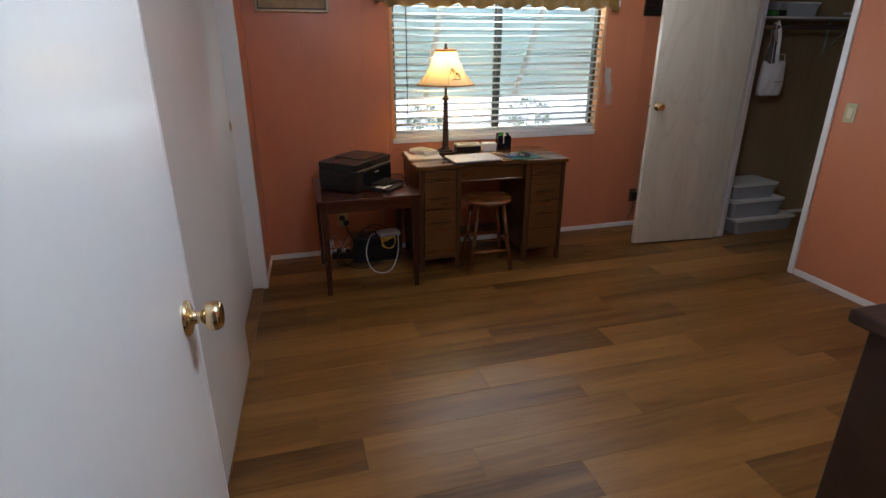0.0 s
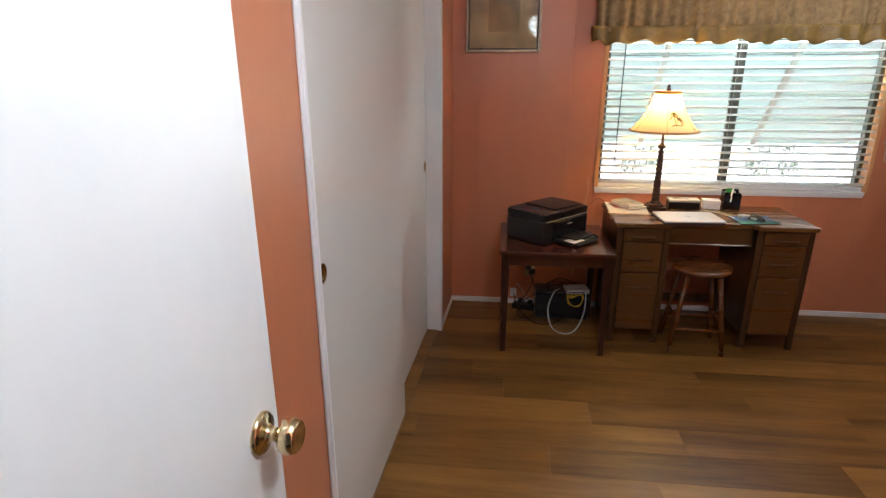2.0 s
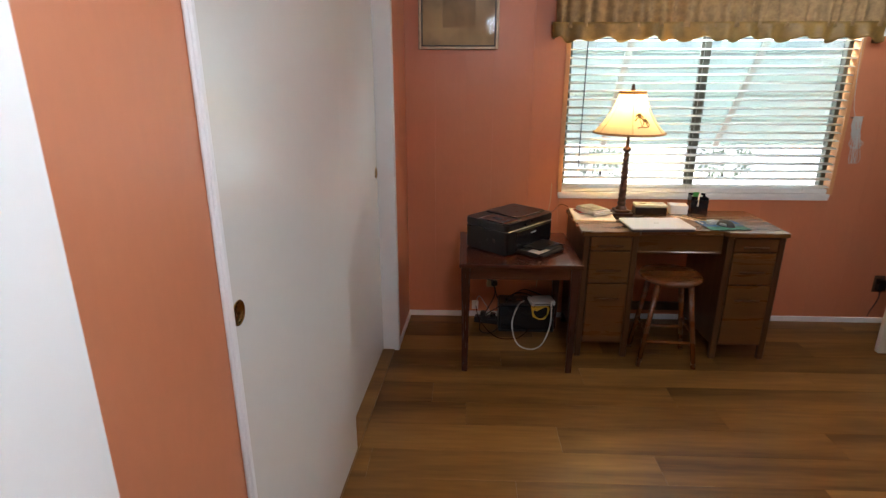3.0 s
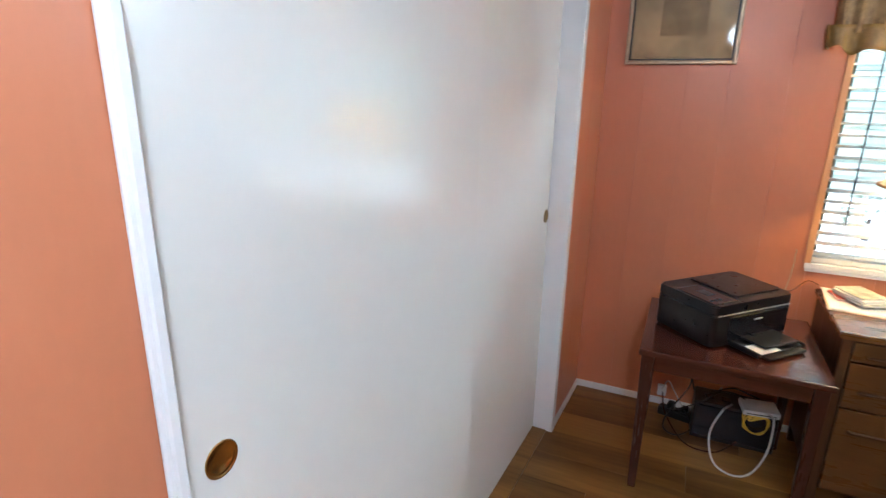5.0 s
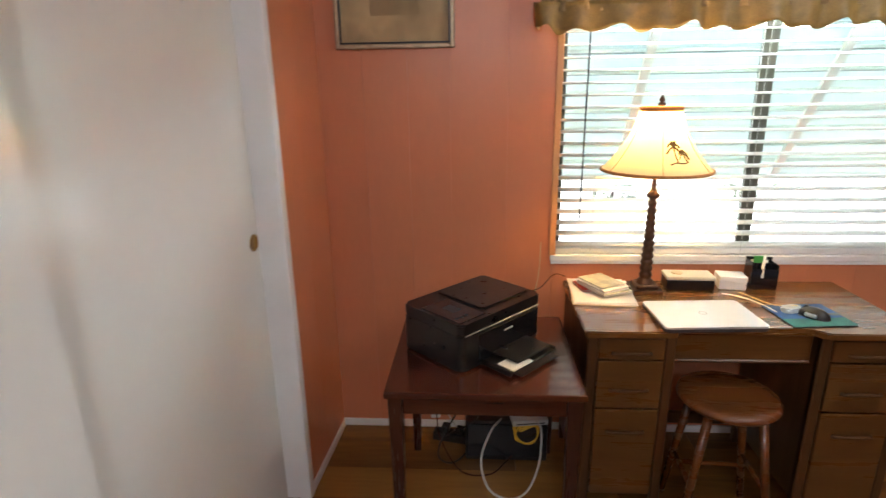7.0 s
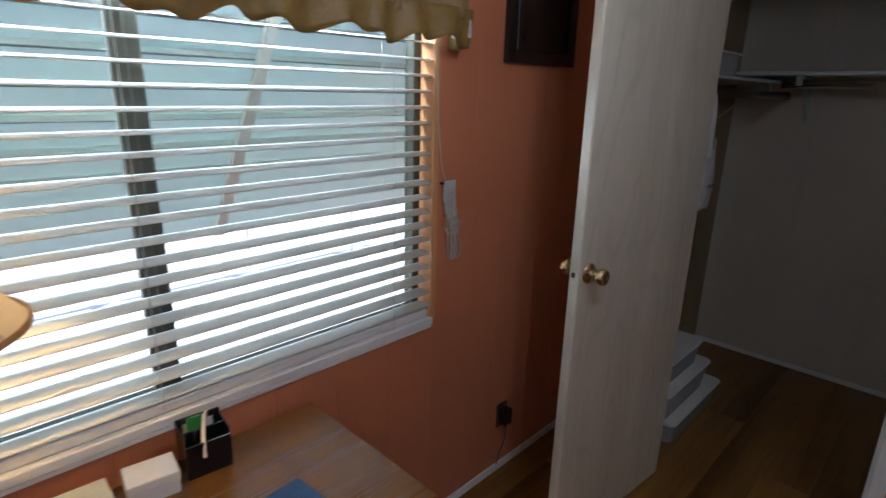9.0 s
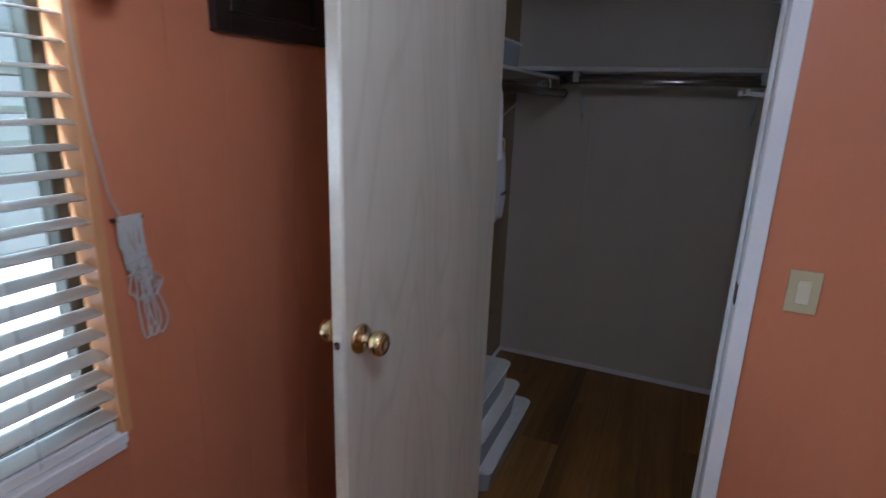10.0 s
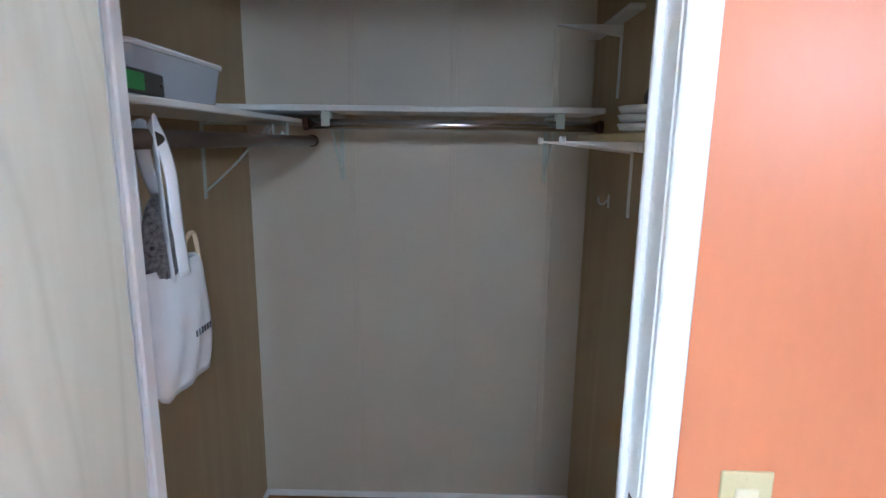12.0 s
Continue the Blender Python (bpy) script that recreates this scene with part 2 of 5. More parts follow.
GLASS = clear("window_glass", (0.97, 0.98, 0.98), 0.01, 0.85, 0.01)
CLEAR_BIN = clear("clear_bin_plastic", (0.80, 0.82, 0.85), 0.18, 0.55)
AWNING = cloth_shade("pale_awning_sheet", (0.78, 0.84, 0.79), (0.80, 0.88, 0.82), 0.58)
ARM = surface("cream_awning_arm", (0.70, 0.72, 0.62), rough=0.5, vary=0.05)


# ---- builders ----
def part(name, bm, material, parent=None, label="", smooth=False, m=None):
    """Links a bmesh as one mesh object under a thing or a part."""
    mesh = bpy.data.meshes.new(name)
    bmesh.ops.recalc_face_normals(bm, faces=bm.faces)
    bm.to_mesh(mesh)
    bm.free()
    mesh.materials.append(material)
    if smooth:
        for p in mesh.polygons:
            p.use_smooth = True
    ob = new(name, mesh)
    ob.parent = parent
    if m is not None:
        ob.matrix_basis = m
    return tagged(ob, label)


def thing(name, label, category, m=None, group="", kind=""):
    ob = new(name)
    ob.empty_display_size = 0.1
    if m is not None:
        ob.matrix_basis = m
    return tagged(ob, label, category, group, kind)


def box(lo, hi, bevel=0.0, bm=None, segments=1, turn=None):
    bm = bm or bmesh.new()
    size = [b - a for a, b in zip(lo, hi)]
    at = Matrix.Translation([(a + b) / 2 for a, b in zip(lo, hi)])
    if turn is not None:
        at = at @ turn
    made = bmesh.ops.create_cube(bm, size=1.0, matrix=at @ Matrix.Diagonal((*size, 1)))
    if bevel:
        edges = list({e for v in made["verts"] for e in v.link_edges})
        bmesh.ops.bevel(bm, geom=edges, offset=bevel, segments=segments, affect="EDGES", profile=0.6)
    return bm


def lathe(profile, steps=32, bm=None, at=(0, 0, 0), close=True):
    """Turns a profile of (radius, height) about the upright axis."""
    bm = bm or bmesh.new()
    rings = []
    for r, z in profile:
        rings.append([bm.verts.new((at[0] + r * math.cos(a), at[1] + r * math.sin(a), at[2] + z)) for a in (2 * math.pi * n / steps for n in range(steps))])
    for a, b in zip(rings, rings[1:]):
        for n in range(steps):
            bm.faces.new((a[n], a[(n + 1) % steps], b[(n + 1) % steps], b[n]))
    if close:
        bm.faces.new(rings[0][::-1])
        bm.faces.new(rings[-1])
    return bm


def rod(a, b, r, r2=None, steps=12, bm=None):
    """A round bar from a to b."""
    bm = bm or bmesh.new()
    a, b = Vector(a), Vector(b)
    way = b - a
    m = Matrix.Translation((a + b) / 2) @ way.to_track_quat("Z", "Y").to_matrix().to_4x4()
    bmesh.ops.create_cone(bm, cap_ends=True, segments=steps, radius1=r, radius2=r if r2 is None else r2, depth=way.length, matrix=m)
    return bm


def smooth_line(points, steps=8):
    """A rounded line through the points."""
    p = [Vector(v) for v in points]
    p = [p[0] * 2 - p[1], *p, p[-1] * 2 - p[-2]]
    out = []
    for a, b, c, d in zip(p, p[1:], p[2:], p[3:]):
        for n in range(steps):
            t = n / steps
            out.append(0.5 * (2 * b + (c - a) * t + (2 * a - 5 * b + 4 * c - d) * t * t + (3 * b - a - 3 * c + d) * t ** 3))
    return out + [p[-2]]


def tube(points, r, steps=8, bm=None, soften=True, flat=1.0):
    bm = bm or bmesh.new()
    line = smooth_line(points) if soften else [Vector(v) for v in points]
    rings, side = [], None
    for n, q in enumerate(line):
        way = (line[min(n + 1, len(line) - 1)] - line[max(n - 1, 0)]).normalized()
        if side is None:
            side = way.orthogonal().normalized()
        side = (side - way * side.dot(way)).normalized()
        up = way.cross(side)
        rings.append([bm.verts.new(q + r * (side * math.cos(2 * math.pi * k / steps) + flat * up * math.sin(2 * math.pi * k / steps))) for k in range(steps)])
    for a, b in zip(rings, rings[1:]):
        for k in range(steps):
            bm.faces.new((a[k], a[(k + 1) % steps], b[(k + 1) % steps], b[k]))
    bm.faces.new(rings[0][::-1])
    bm.faces.new(rings[-1])
    return bm


def prism(outline, z0, z1, bm=None, bevel=0.0):
    """An outline in plan, raised from z0 to z1."""
    bm = bm or bmesh.new()
    low, high = [bm.verts.new((x, y, z0)) for x, y in outline], [bm.verts.new((x, y, z1)) for x, y in outline]
    faces = [bm.faces.new(low[::-1]), bm.faces.new(high)]
    for n in range(len(outline)):
        k = (n + 1) % len(outline)
        faces.append(bm.faces.new((low[n], low[k], high[k], high[n])))
    if bevel:
        edges = list({e for f in faces[:2] for e in f.edges})
        bmesh.ops.bevel(bm, geom=edges, offset=bevel, segments=2, affect="EDGES")
    return bm


def rounded(x0, x1, y0, y1, r, steps=5):
    out = []
    for cx, cy, start in ((x1 - r, y1 - r, 0), (x0 + r, y1 - r, 90), (x0 + r, y0 + r, 180), (x1 - r, y0 + r, 270)):
        for n in range(steps + 1):
            a = radians(start + 90 * n / steps)
            out.append((cx + r * math.cos(a), cy + r * math.sin(a)))
    return out


def setting(ob, label, category=""):
    return tagged(ob, label, category, "", "structure")


# ---- the plan ----
NORTH, EAST, SOUTH, TOP = 3.90, 3.315, 0.17, 2.30
WEST = pose(-0.360, 1.5, 0, 0, 0, -2.9)  # the west wall: x out of it into the room, y along it
WIN = (0.72, 2.38, 0.858, 1.98)
CLOSET = (3.405, 4.874, 2.405, 3.805)
DOORWAY = (2.686, 3.425, 2.10)

# floor, ceiling
floor = setting(part("floor", box((3.40, 2.30, -0.12), (4.94, 4.01, -0.006), bm=box((-1.3, -2.2, -0.12), (3.40, 4.01, -0.006))), SUBFLOOR), "dark base under brown wood-look plank flooring", "floor")
ceiling = setting(part("ceiling", box((3.40, 2.30, TOP), (4.94, 4.1, TOP + 0.1), bm=box((-1.3, -2.2, TOP), (3.40, 4.1, TOP + 0.1))), CEILING), "plain off-white board ceiling", "ceiling")

# north wall round the window
bm = bmesh.new()
box((-1.3, NORTH + 0.005, 0), (WIN[0], NORTH + 0.11, TOP), bm=bm)
box((WIN[1], NORTH + 0.005, 0), (4.94, NORTH + 0.11, TOP), bm=bm)
box((WIN[0], NORTH + 0.005, 0), (WIN[1], NORTH + 0.11, WIN[2]), bm=bm)
box((WIN[0], NORTH + 0.005, WIN[3]), (WIN[1], NORTH + 0.11, TOP), bm=bm)
wall_north = setting(part("wall_north", bm, ORANGE), "orange painted panelled wall with a wide window", "wall")
# west wall with the wardrobe opening
bm = bmesh.new()
box((-0.10, -1.36, 0), (-0.005, 0.005, TOP), bm=bm)
box((-0.10, 1.905, 0), (-0.005, 2.40, TOP), bm=bm)
box((-0.12, 0.005, 2.03), (-0.005, 1.905, TOP), bm=bm)
wall_west = setting(part("wall_west", bm, ORANGE, m=WEST), "orange painted panelled wall with a wardrobe opening", "wall")
bm = bmesh.new()
box((-0.80, -1.40, 0), (-0.75, 2.40, TOP), bm=bm)
box((-0.75, -0.09, 0), (-0.10, -0.035, TOP), bm=bm)
box((-0.75, 1.95, 0), (-0.10, 2.0, TOP), bm=bm)
setting(part("wall_wardrobe", bm, GREY_WALL, m=WEST), "plain grey inner walls of the wardrobe", "wall")
# east wall with the closet doorway
bm = bmesh.new()
box((EAST + 0.005, SOUTH - 0.1, 0), (EAST + 0.09, DOORWAY[0] - 0.0125, TOP), bm=bm)
box((EAST + 0.005, DOORWAY[1] + 0.0125, 0), (EAST + 0.09, NORTH + 0.005, TOP), bm=bm)
box((EAST + 0.005, DOORWAY[0] - 0.0125, DOORWAY[2] + 0.012), (EAST + 0.09, DOORWAY[1] + 0.0125, TOP), bm=bm)
wall_east = setting(part("wall_east", bm, ORANGE), "orange painted wall with a closet doorway", "wall")
# south wall with the entry
bm = bmesh.new()
box((-1.3, SOUTH - 0.1, 0), (-0.285, SOUTH, TOP), bm=bm)
box((0.56, SOUTH - 0.1, 0), (EAST + 0.005, SOUTH, TOP), bm=bm)
box((-0.285, SOUTH - 0.1, 2.03), (0.56, SOUTH, TOP), bm=bm)
setting(part("wall_south", bm, ORANGE), "orange painted wall with the entry doorway", "wall")
bm = bmesh.new()
box((-1.3, -2.2, 0), (1.7, -2.1, TOP), bm=bm)
box((-1.3, -2.1, 0), (-1.2, SOUTH - 0.1, TOP), bm=bm)
box((1.6, -2.1, 0), (1.7, SOUTH - 0.1, TOP), bm=bm)
setting(part("wall_hall", bm, CEILING), "plain off-white hall walls", "wall")
# closet walls
x0, x1, y0, y1 = CLOSET
setting(part("wall_closet_back", box((x1, y0 - 0.1, 0), (x1 + 0.08, y1 + 0.1, TOP)), GREY_WALL), "grey painted back wall of the closet", "wall")
setting(part("wall_closet_north", box((x0, y1, 0), (x1, NORTH + 0.004, TOP)), TAN_PANEL), "tan wood panelled closet side wall", "wall")
setting(part("wall_closet_south", box((x0, y0 - 0.1, 0), (x1, y0, TOP)), TAN_PANEL), "tan wood panelled closet side wall", "wall")
bm = bmesh.new()
box((x0 - 0.001, y0, 0), (x0 + 0.006, DOORWAY[0] - 0.02, TOP), bm=bm)
box((x0 - 0.001, DOORWAY[1] + 0.02, 0), (x0 + 0.006, y1, TOP), bm=bm)
box((x0 - 0.001, DOORWAY[0] - 0.02, DOORWAY[2] + 0.02), (x0 + 0.006, DOORWAY[1] + 0.02, TOP), bm=bm)
setting(part("wall_closet_front", bm, TAN_PANEL), "tan wood panelled closet front wall", "wall")
bm = bmesh.new()
for y in (2.553, 2.96, 3.37):
    box((x1 - 0.004, y - 0.012, 0.05), (x1 + 0.001, y + 0.012, TOP), 0.0015, bm=bm)
setting(part("trim_closet_seams", bm, GREY_WALL), "grey painted seam strips on the closet back wall", "trim")

# skirting strips
def skirting(lo, hi, m=None):
    return setting(part("baseboard", box(lo, hi, 0.003), TRIM, m=m), "thin white painted baseboard strip", "baseboard")


skirting((-0.24, NORTH - 0.010, 0), (EAST, NORTH, 0.038))
skirting((0, 1.94, 0), (0.010, 2.388, 0.038), WEST)
skirting((0, -1.32, 0), (0.010, -0.0125, 0.038), WEST)
skirting((EAST - 0.010, SOUTH, 0), (EAST, DOORWAY[0] - 0.048, 0.045))
skirting((EAST - 0.010, DOORWAY[1] + 0.062, 0), (EAST, NORTH - 0.012, 0.045))
skirting((x1 - 0.010, y0 + 0.011, 0), (x1, y1 - 0.011, 0.030))
skirting((x0 + 0.007, y1 - 0.010, 0), (x1, y1, 0.030))
skirting((x0 + 0.007, y0, 0), (x1, y0 + 0.010, 0.030))


def casing(name, pieces, label, m=None):
    bm = bmesh.new()
    for lo, hi in pieces:
        box(lo, hi, 0.003, bm=bm)
    return setting(part(name, bm, TRIM, m=m), label, "trim")


# wardrobe casing: flat strips with a raised inner bead, and jamb boards
casing("trim_wardrobe_near", [((-0.10, 0.0045, 0), (0.002, 0.016, 2.03)), ((-0.001, -0.012, 0), (0.009, 0.004, 2.06)), ((0.0, -0.0035, 0), (0.013, 0.0135, 2.045))], "white painted door casing with a bead", WEST)
casing("trim_wardrobe_far", [((-0.115, 1.893, 0), (0.004, 1.907, 2.03)), ((-0.001, 1.8935, 0), (0.012, 1.936, 2.06))], "white painted door casing", WEST)
casing("trim_wardrobe_top", [((-0.001, 0.014, 2.02), (0.012, 1.893, 2.06))], "white painted door casing", WEST)
# closet doorway casing and jambs
a, b, h = DOORWAY
casing("trim_closet_side", [((EAST - 0.014, a - 0.046, 0), (EAST + 0.002, a - 0.002, h + 0.06)), ((EAST - 0.003, a - 0.014, 0), (EAST + 0.095, a, h)), ((EAST + 0.045, a, 0), (EAST + 0.058, a + 0.012, h))], "white painted doorway casing with a door stop")
casing("trim_closet_hinge_side", [((EAST - 0.014, b + 0.002, 0), (EAST + 0.002, b + 0.060, h + 0.06)), ((EAST - 0.003, b, 0), (EAST + 0.095, b + 0.014, h)), ((EAST + 0.045, b - 0.012, 0), (EAST + 0.058, b, h))], "white painted doorway casing with a door stop")
casing("trim_closet_top", [((EAST - 0.014, a - 0.002, h), (EAST + 0.002, b + 0.002, h + 0.06)), ((EAST - 0.003, a, h - 0.001), (EAST + 0.095, b, h + 0.013))], "white painted doorway casing")
casing("trim_entry", [((0.545, SOUTH - 0.1, 0), (0.562, SOUTH + 0.002, 2.03)), ((0.562, SOUTH, 0), (0.62, SOUTH + 0.012, 2.09)), ((-0.285, SOUTH - 0.1, 0), (-0.272, SOUTH - 0.002, 2.03))], "white painted entry door casing")
part("strike_plate", box((EAST - 0.004, a - 0.003, 1.06), (EAST + 0.034, a + 0.0015, 1.118), 0.001), BROWN_METAL, bpy.data.objects["trim_closet_side"], "dark metal strike plate")


# ---- doors ----
def door_knob(parent, at, way, label="round polished brass knob"):
    """A round knob with its rose; way: the way it points, from the door's face."""
    turn = Vector(way).to_track_quat("Z", "Y").to_matrix().to_4x4()
    knob = part("door_knob", lathe([(0.0335, 0), (0.0335, 0.003), (0.030, 0.008), (0.016, 0.011), (0.0115, 0.016), (0.011, 0.026), (0.0145, 0.031), (0.0245, 0.036), (0.0275, 0.044), (0.0275, 0.052), (0.024, 0.060), (0.020, 0.0625), (0.010, 0.0615), (0.0, 0.061)], 28, close=False), BRASS, parent, label, True)
    knob.matrix_basis = Matrix.Translation(at) @ turn
    return knob


def hinged_door(name, label, hinge, free, thick, knob_z, paint, edge_paint, flip, tall=2.0, backset=0.058):
    """A flush door leaf whose seen face runs from hinge to free; thick goes behind it."""
    hinge, free = Vector((*hinge, 0)), Vector((*free, 0))
    along = (free - hinge).normalized()
    behind = Vector((0, 0, 1)).cross(along) * flip
    m = Matrix.Identity(4)
    m.col[0][:3], m.col[1][:3], m.col[2][:3] = along, Vector((0, 0, 1)).cross(along), (0, 0, 1)
    m.translation = hinge
    door = thing(name, label, "door", m, kind="structure")
    w, s = (free - hinge).length, flip
    y = sorted((0, s * thick))
    leaf = part("leaf", box((0.002, y[0], 0.012), (w, y[1], tall), 0.0025), paint, door)
    yy = sorted((s * 0.003, s * (thick - 0.003)))
    part("edge_strip", box((w - 0.001, yy[0], 0.014), (w + 0.0015, yy[1], tall - 0.002), 0.0005), edge_paint, leaf, "painted door edge")
    door_knob(door, (w - backset, 0, knob_z), (0, -s, 0))
    door_knob(door, (w - backset, s * thick, knob_z), (0, s, 0))
    ym = s * thick / 2
    part("latch", box((w + 0.001, ym - 0.009, knob_z - 0.020), (w + 0.003, ym + 0.009, knob_z + 0.020), 0.001), CREAM, door, "small brass latch plate")
    part("latch_bolt", box((w + 0.002, ym - 0.006, knob_z - 0.008), (w + 0.009, ym + 0.006, knob_z + 0.008), 0.002), BROWN_METAL, door)
    for z in (0.25, 1.0, 1.78) if flip > 0 else ():
        part("hinge", rod((-0.004, -s * 0.004, z - 0.045), (-0.004, -s * 0.004, z + 0.045), 0.006), OLD_BRASS, door, "brass hinge barrel")
    return door


hinged_door("door_1", "white painted flush entry door standing open", (-0.272, 0.20), (-0.243, 0.970), 0.035, 1.07, DOOR_WHITE, DOOR_WHITE, 1)
hinged_door("door_2", "beige wood-grain flush closet door standing open", (3.297, 3.384), (2.556, 3.447), 0.035, 1.085, BEIGE_DOOR, CREAM, -1, 2.085, 0.050)


def sliding_door(s0, s1, depth, cup_s, label):
    door = thing("sliding_door", label, "sliding door", WEST, "wardrobe doors")
    leaf = part("leaf", box((depth - 0.033, s0, 0.012), (depth, s1, 2.022), 0.002), SLIDER, door)
    pull = part("finger_pull", lathe([(0.0285, 0.0), (0.0295, 0.0015), (0.0275, 0.0028), (0.0255, 0.002), (0.0245, 0.0006), (0.0235, 0.0016), (0.0225, 0.0004), (0.0215, 0.0012), (0.0205, 0.0003), (0.0, 0.0002)], 36, close=False), OLD_BRASS, door, "round recessed brass finger pull", True)
    pull.matrix_basis = Matrix.Translation((depth + 0.0003, cup_s, 1.068)) @ pose(0, 0, 0, 0, 90, 0)
    return door


sliding_door(0.0175, 0.980, -0.018, 0.086, "off-white glossy sliding wardrobe door with a brass finger pull")
sliding_door(0.930, 1.892, -0.082, 1.854, "off-white glossy sliding wardrobe door behind the other")
setting(part("trim_track", box((-0.12, 0.017, 0.0), (-0.016, 1.8925, 0.008), 0.001), PLANK, m=WEST), "thin brown floor track under the sliding doors", "trim")

# ---- window ----
w0, w1, w2, w3 = WIN
window = thing("window_1", "wide sliding window in a dark aluminium frame", "window", kind="structure")
SILLWOOD = surface("peach_window_lining", (0.66, 0.33, 0.14), rough=0.42, vary=0.08, scale=8, stretch=(1, 1, 0.3))
part("window_sill", box((w0 - 0.010, NORTH - 0.009, w2 - 0.022), (w1 - 0.001, NORTH + 0.06, w2 + 0.004), 0.003), TRIM, window, "white painted sill ledge")
part("window_sill", box((w0 - 0.006, NORTH - 0.006, w2 - 0.036), (w1 - 0.005, NORTH + 0.004, w2 - 0.0225), 0.002), TRIM, window)
for lo, hi in (((w0 - 0.014, NORTH - 0.006, w2), (w0 + 0.012, NORTH + 0.06, w3)), ((w1 - 0.012, NORTH - 0.006, w2), (w1 + 0.012, NORTH + 0.06, w3)), ((w0 + 0.012, NORTH - 0.006, w3 - 0.012), (w1 - 0.012, NORTH + 0.06, w3 + 0.012))):
    part("lining", box(lo, hi, 0.002), SILLWOOD, window, "peach painted window lining")
gy = NORTH + 0.062
for lo, hi in (((w0, gy, w2), (w0 + 0.036, gy + 0.045, w3)), ((w1 - 0.036, gy, w2), (w1, gy + 0.045, w3)), ((w0 + 0.036, gy, w2), (w1 - 0.036, gy + 0.045, w2 + 0.032)), ((w0 + 0.036, gy, w3 - 0.032), (w1 - 0.036, gy + 0.045, w3))):
    part("window_frame", box(lo, hi, 0.003), BRONZE, window)
for x, d in ((1.522, 0.0), (1.556, 0.020)):
    part("sash_stile", box((x - 0.017, gy + d, w2 + 0.032), (x + 0.017, gy + d + 0.02, w3 - 0.032), 0.003), BRONZE, window)
for xa, xb, d in ((w0 + 0.036, 1.505, 0.008), (1.573, w1 - 0.036, 0.028)):
    pane = part("pane", box((xa, gy + d, w2 + 0.032), (xb, gy + d + 0.004, w3 - 0.032)), GLASS, window)
    pane.visible_shadow = False

# slatted blind inside the opening
blind = thing("window_blind", "white horizontal slatted blind, open, in the window", "blind")
part("head_rail", box((w0 + 0.014, NORTH + 0.002, w3 - 0.065), (w1 - 0.014, NORTH + 0.055, w3 - 0.014), 0.003), WHITE_PLASTIC, blind)
slat_bm = bmesh.new()
half, arc = (w1 - w0) / 2 - 0.010, []
for n in range(6):
    u = n / 5 - 0.5
    arc.append((u * 0.050, 0.0030 * (1 - 4 * u * u)))
tilt = radians(7)
arc = [(y * math.cos(tilt) - z * math.sin(tilt), y * math.sin(tilt) + z * math.cos(tilt)) for y, z in arc]
for thick in (0.0, -0.0026):
    for x in (-half, half):
        for y, z in arc:
            slat_bm.verts.new((x, y, z + thick))
slat_bm.verts.ensure_lookup_table()
v = slat_bm.verts
for n in range(5):
    slat_bm.faces.new((v[n], v[n + 1], v[n + 7], v[n + 6]))
    slat_bm.faces.new((v[n + 12], v[n + 18], v[n + 19], v[n + 13]))
    slat_bm.faces.new((v[n], v[n + 12], v[n + 13], v[n + 1]))
    slat_bm.faces.new((v[n + 6], v[n + 7], v[n + 19], v[n + 18]))
slat_bm.faces.new((v[0], v[6], v[18], v[12]))
slat_bm.faces.new((v[5], v[17], v[23], v[11]))
SLATS = [0.905 + 0.0472 * n for n in range(22)]
first = part("slat", slat_bm, SLAT, blind, "", True)
first.matrix_basis = pose((w0 + w1) / 2, NORTH + 0.027, SLATS[0])
for z in SLATS[1:]:
    s = new("slat", first.data)
    s.parent = blind
    s.matrix_basis = pose((w0 + w1) / 2, NORTH + 0.027, z + random.uniform(-0.001, 0.001), random.uniform(-1, 1))
part("bottom_rail", box((w0 + 0.014, NORTH + 0.006, w2 + 0.006), (w1 - 0.014, NORTH + 0.048, w2 + 0.033), 0.004), WHITE_PLASTIC, blind)
for x in (0.88, 1.50, 2.21):
    for y in (NORTH + 0.0005, NORTH + 0.0535):
        part("ladder_cord", rod((x, y, w2 + 0.02), (x, y, w3 - 0.05), 0.0011, steps=6), CORD, blind)
part("tilt_wand", rod((0.825, NORTH - 0.006, 1.02), (0.829, NORTH - 0.003, w3 - 0.06), 0.0035, steps=8), DARK_GREY, blind, "thin dark tilt wand")
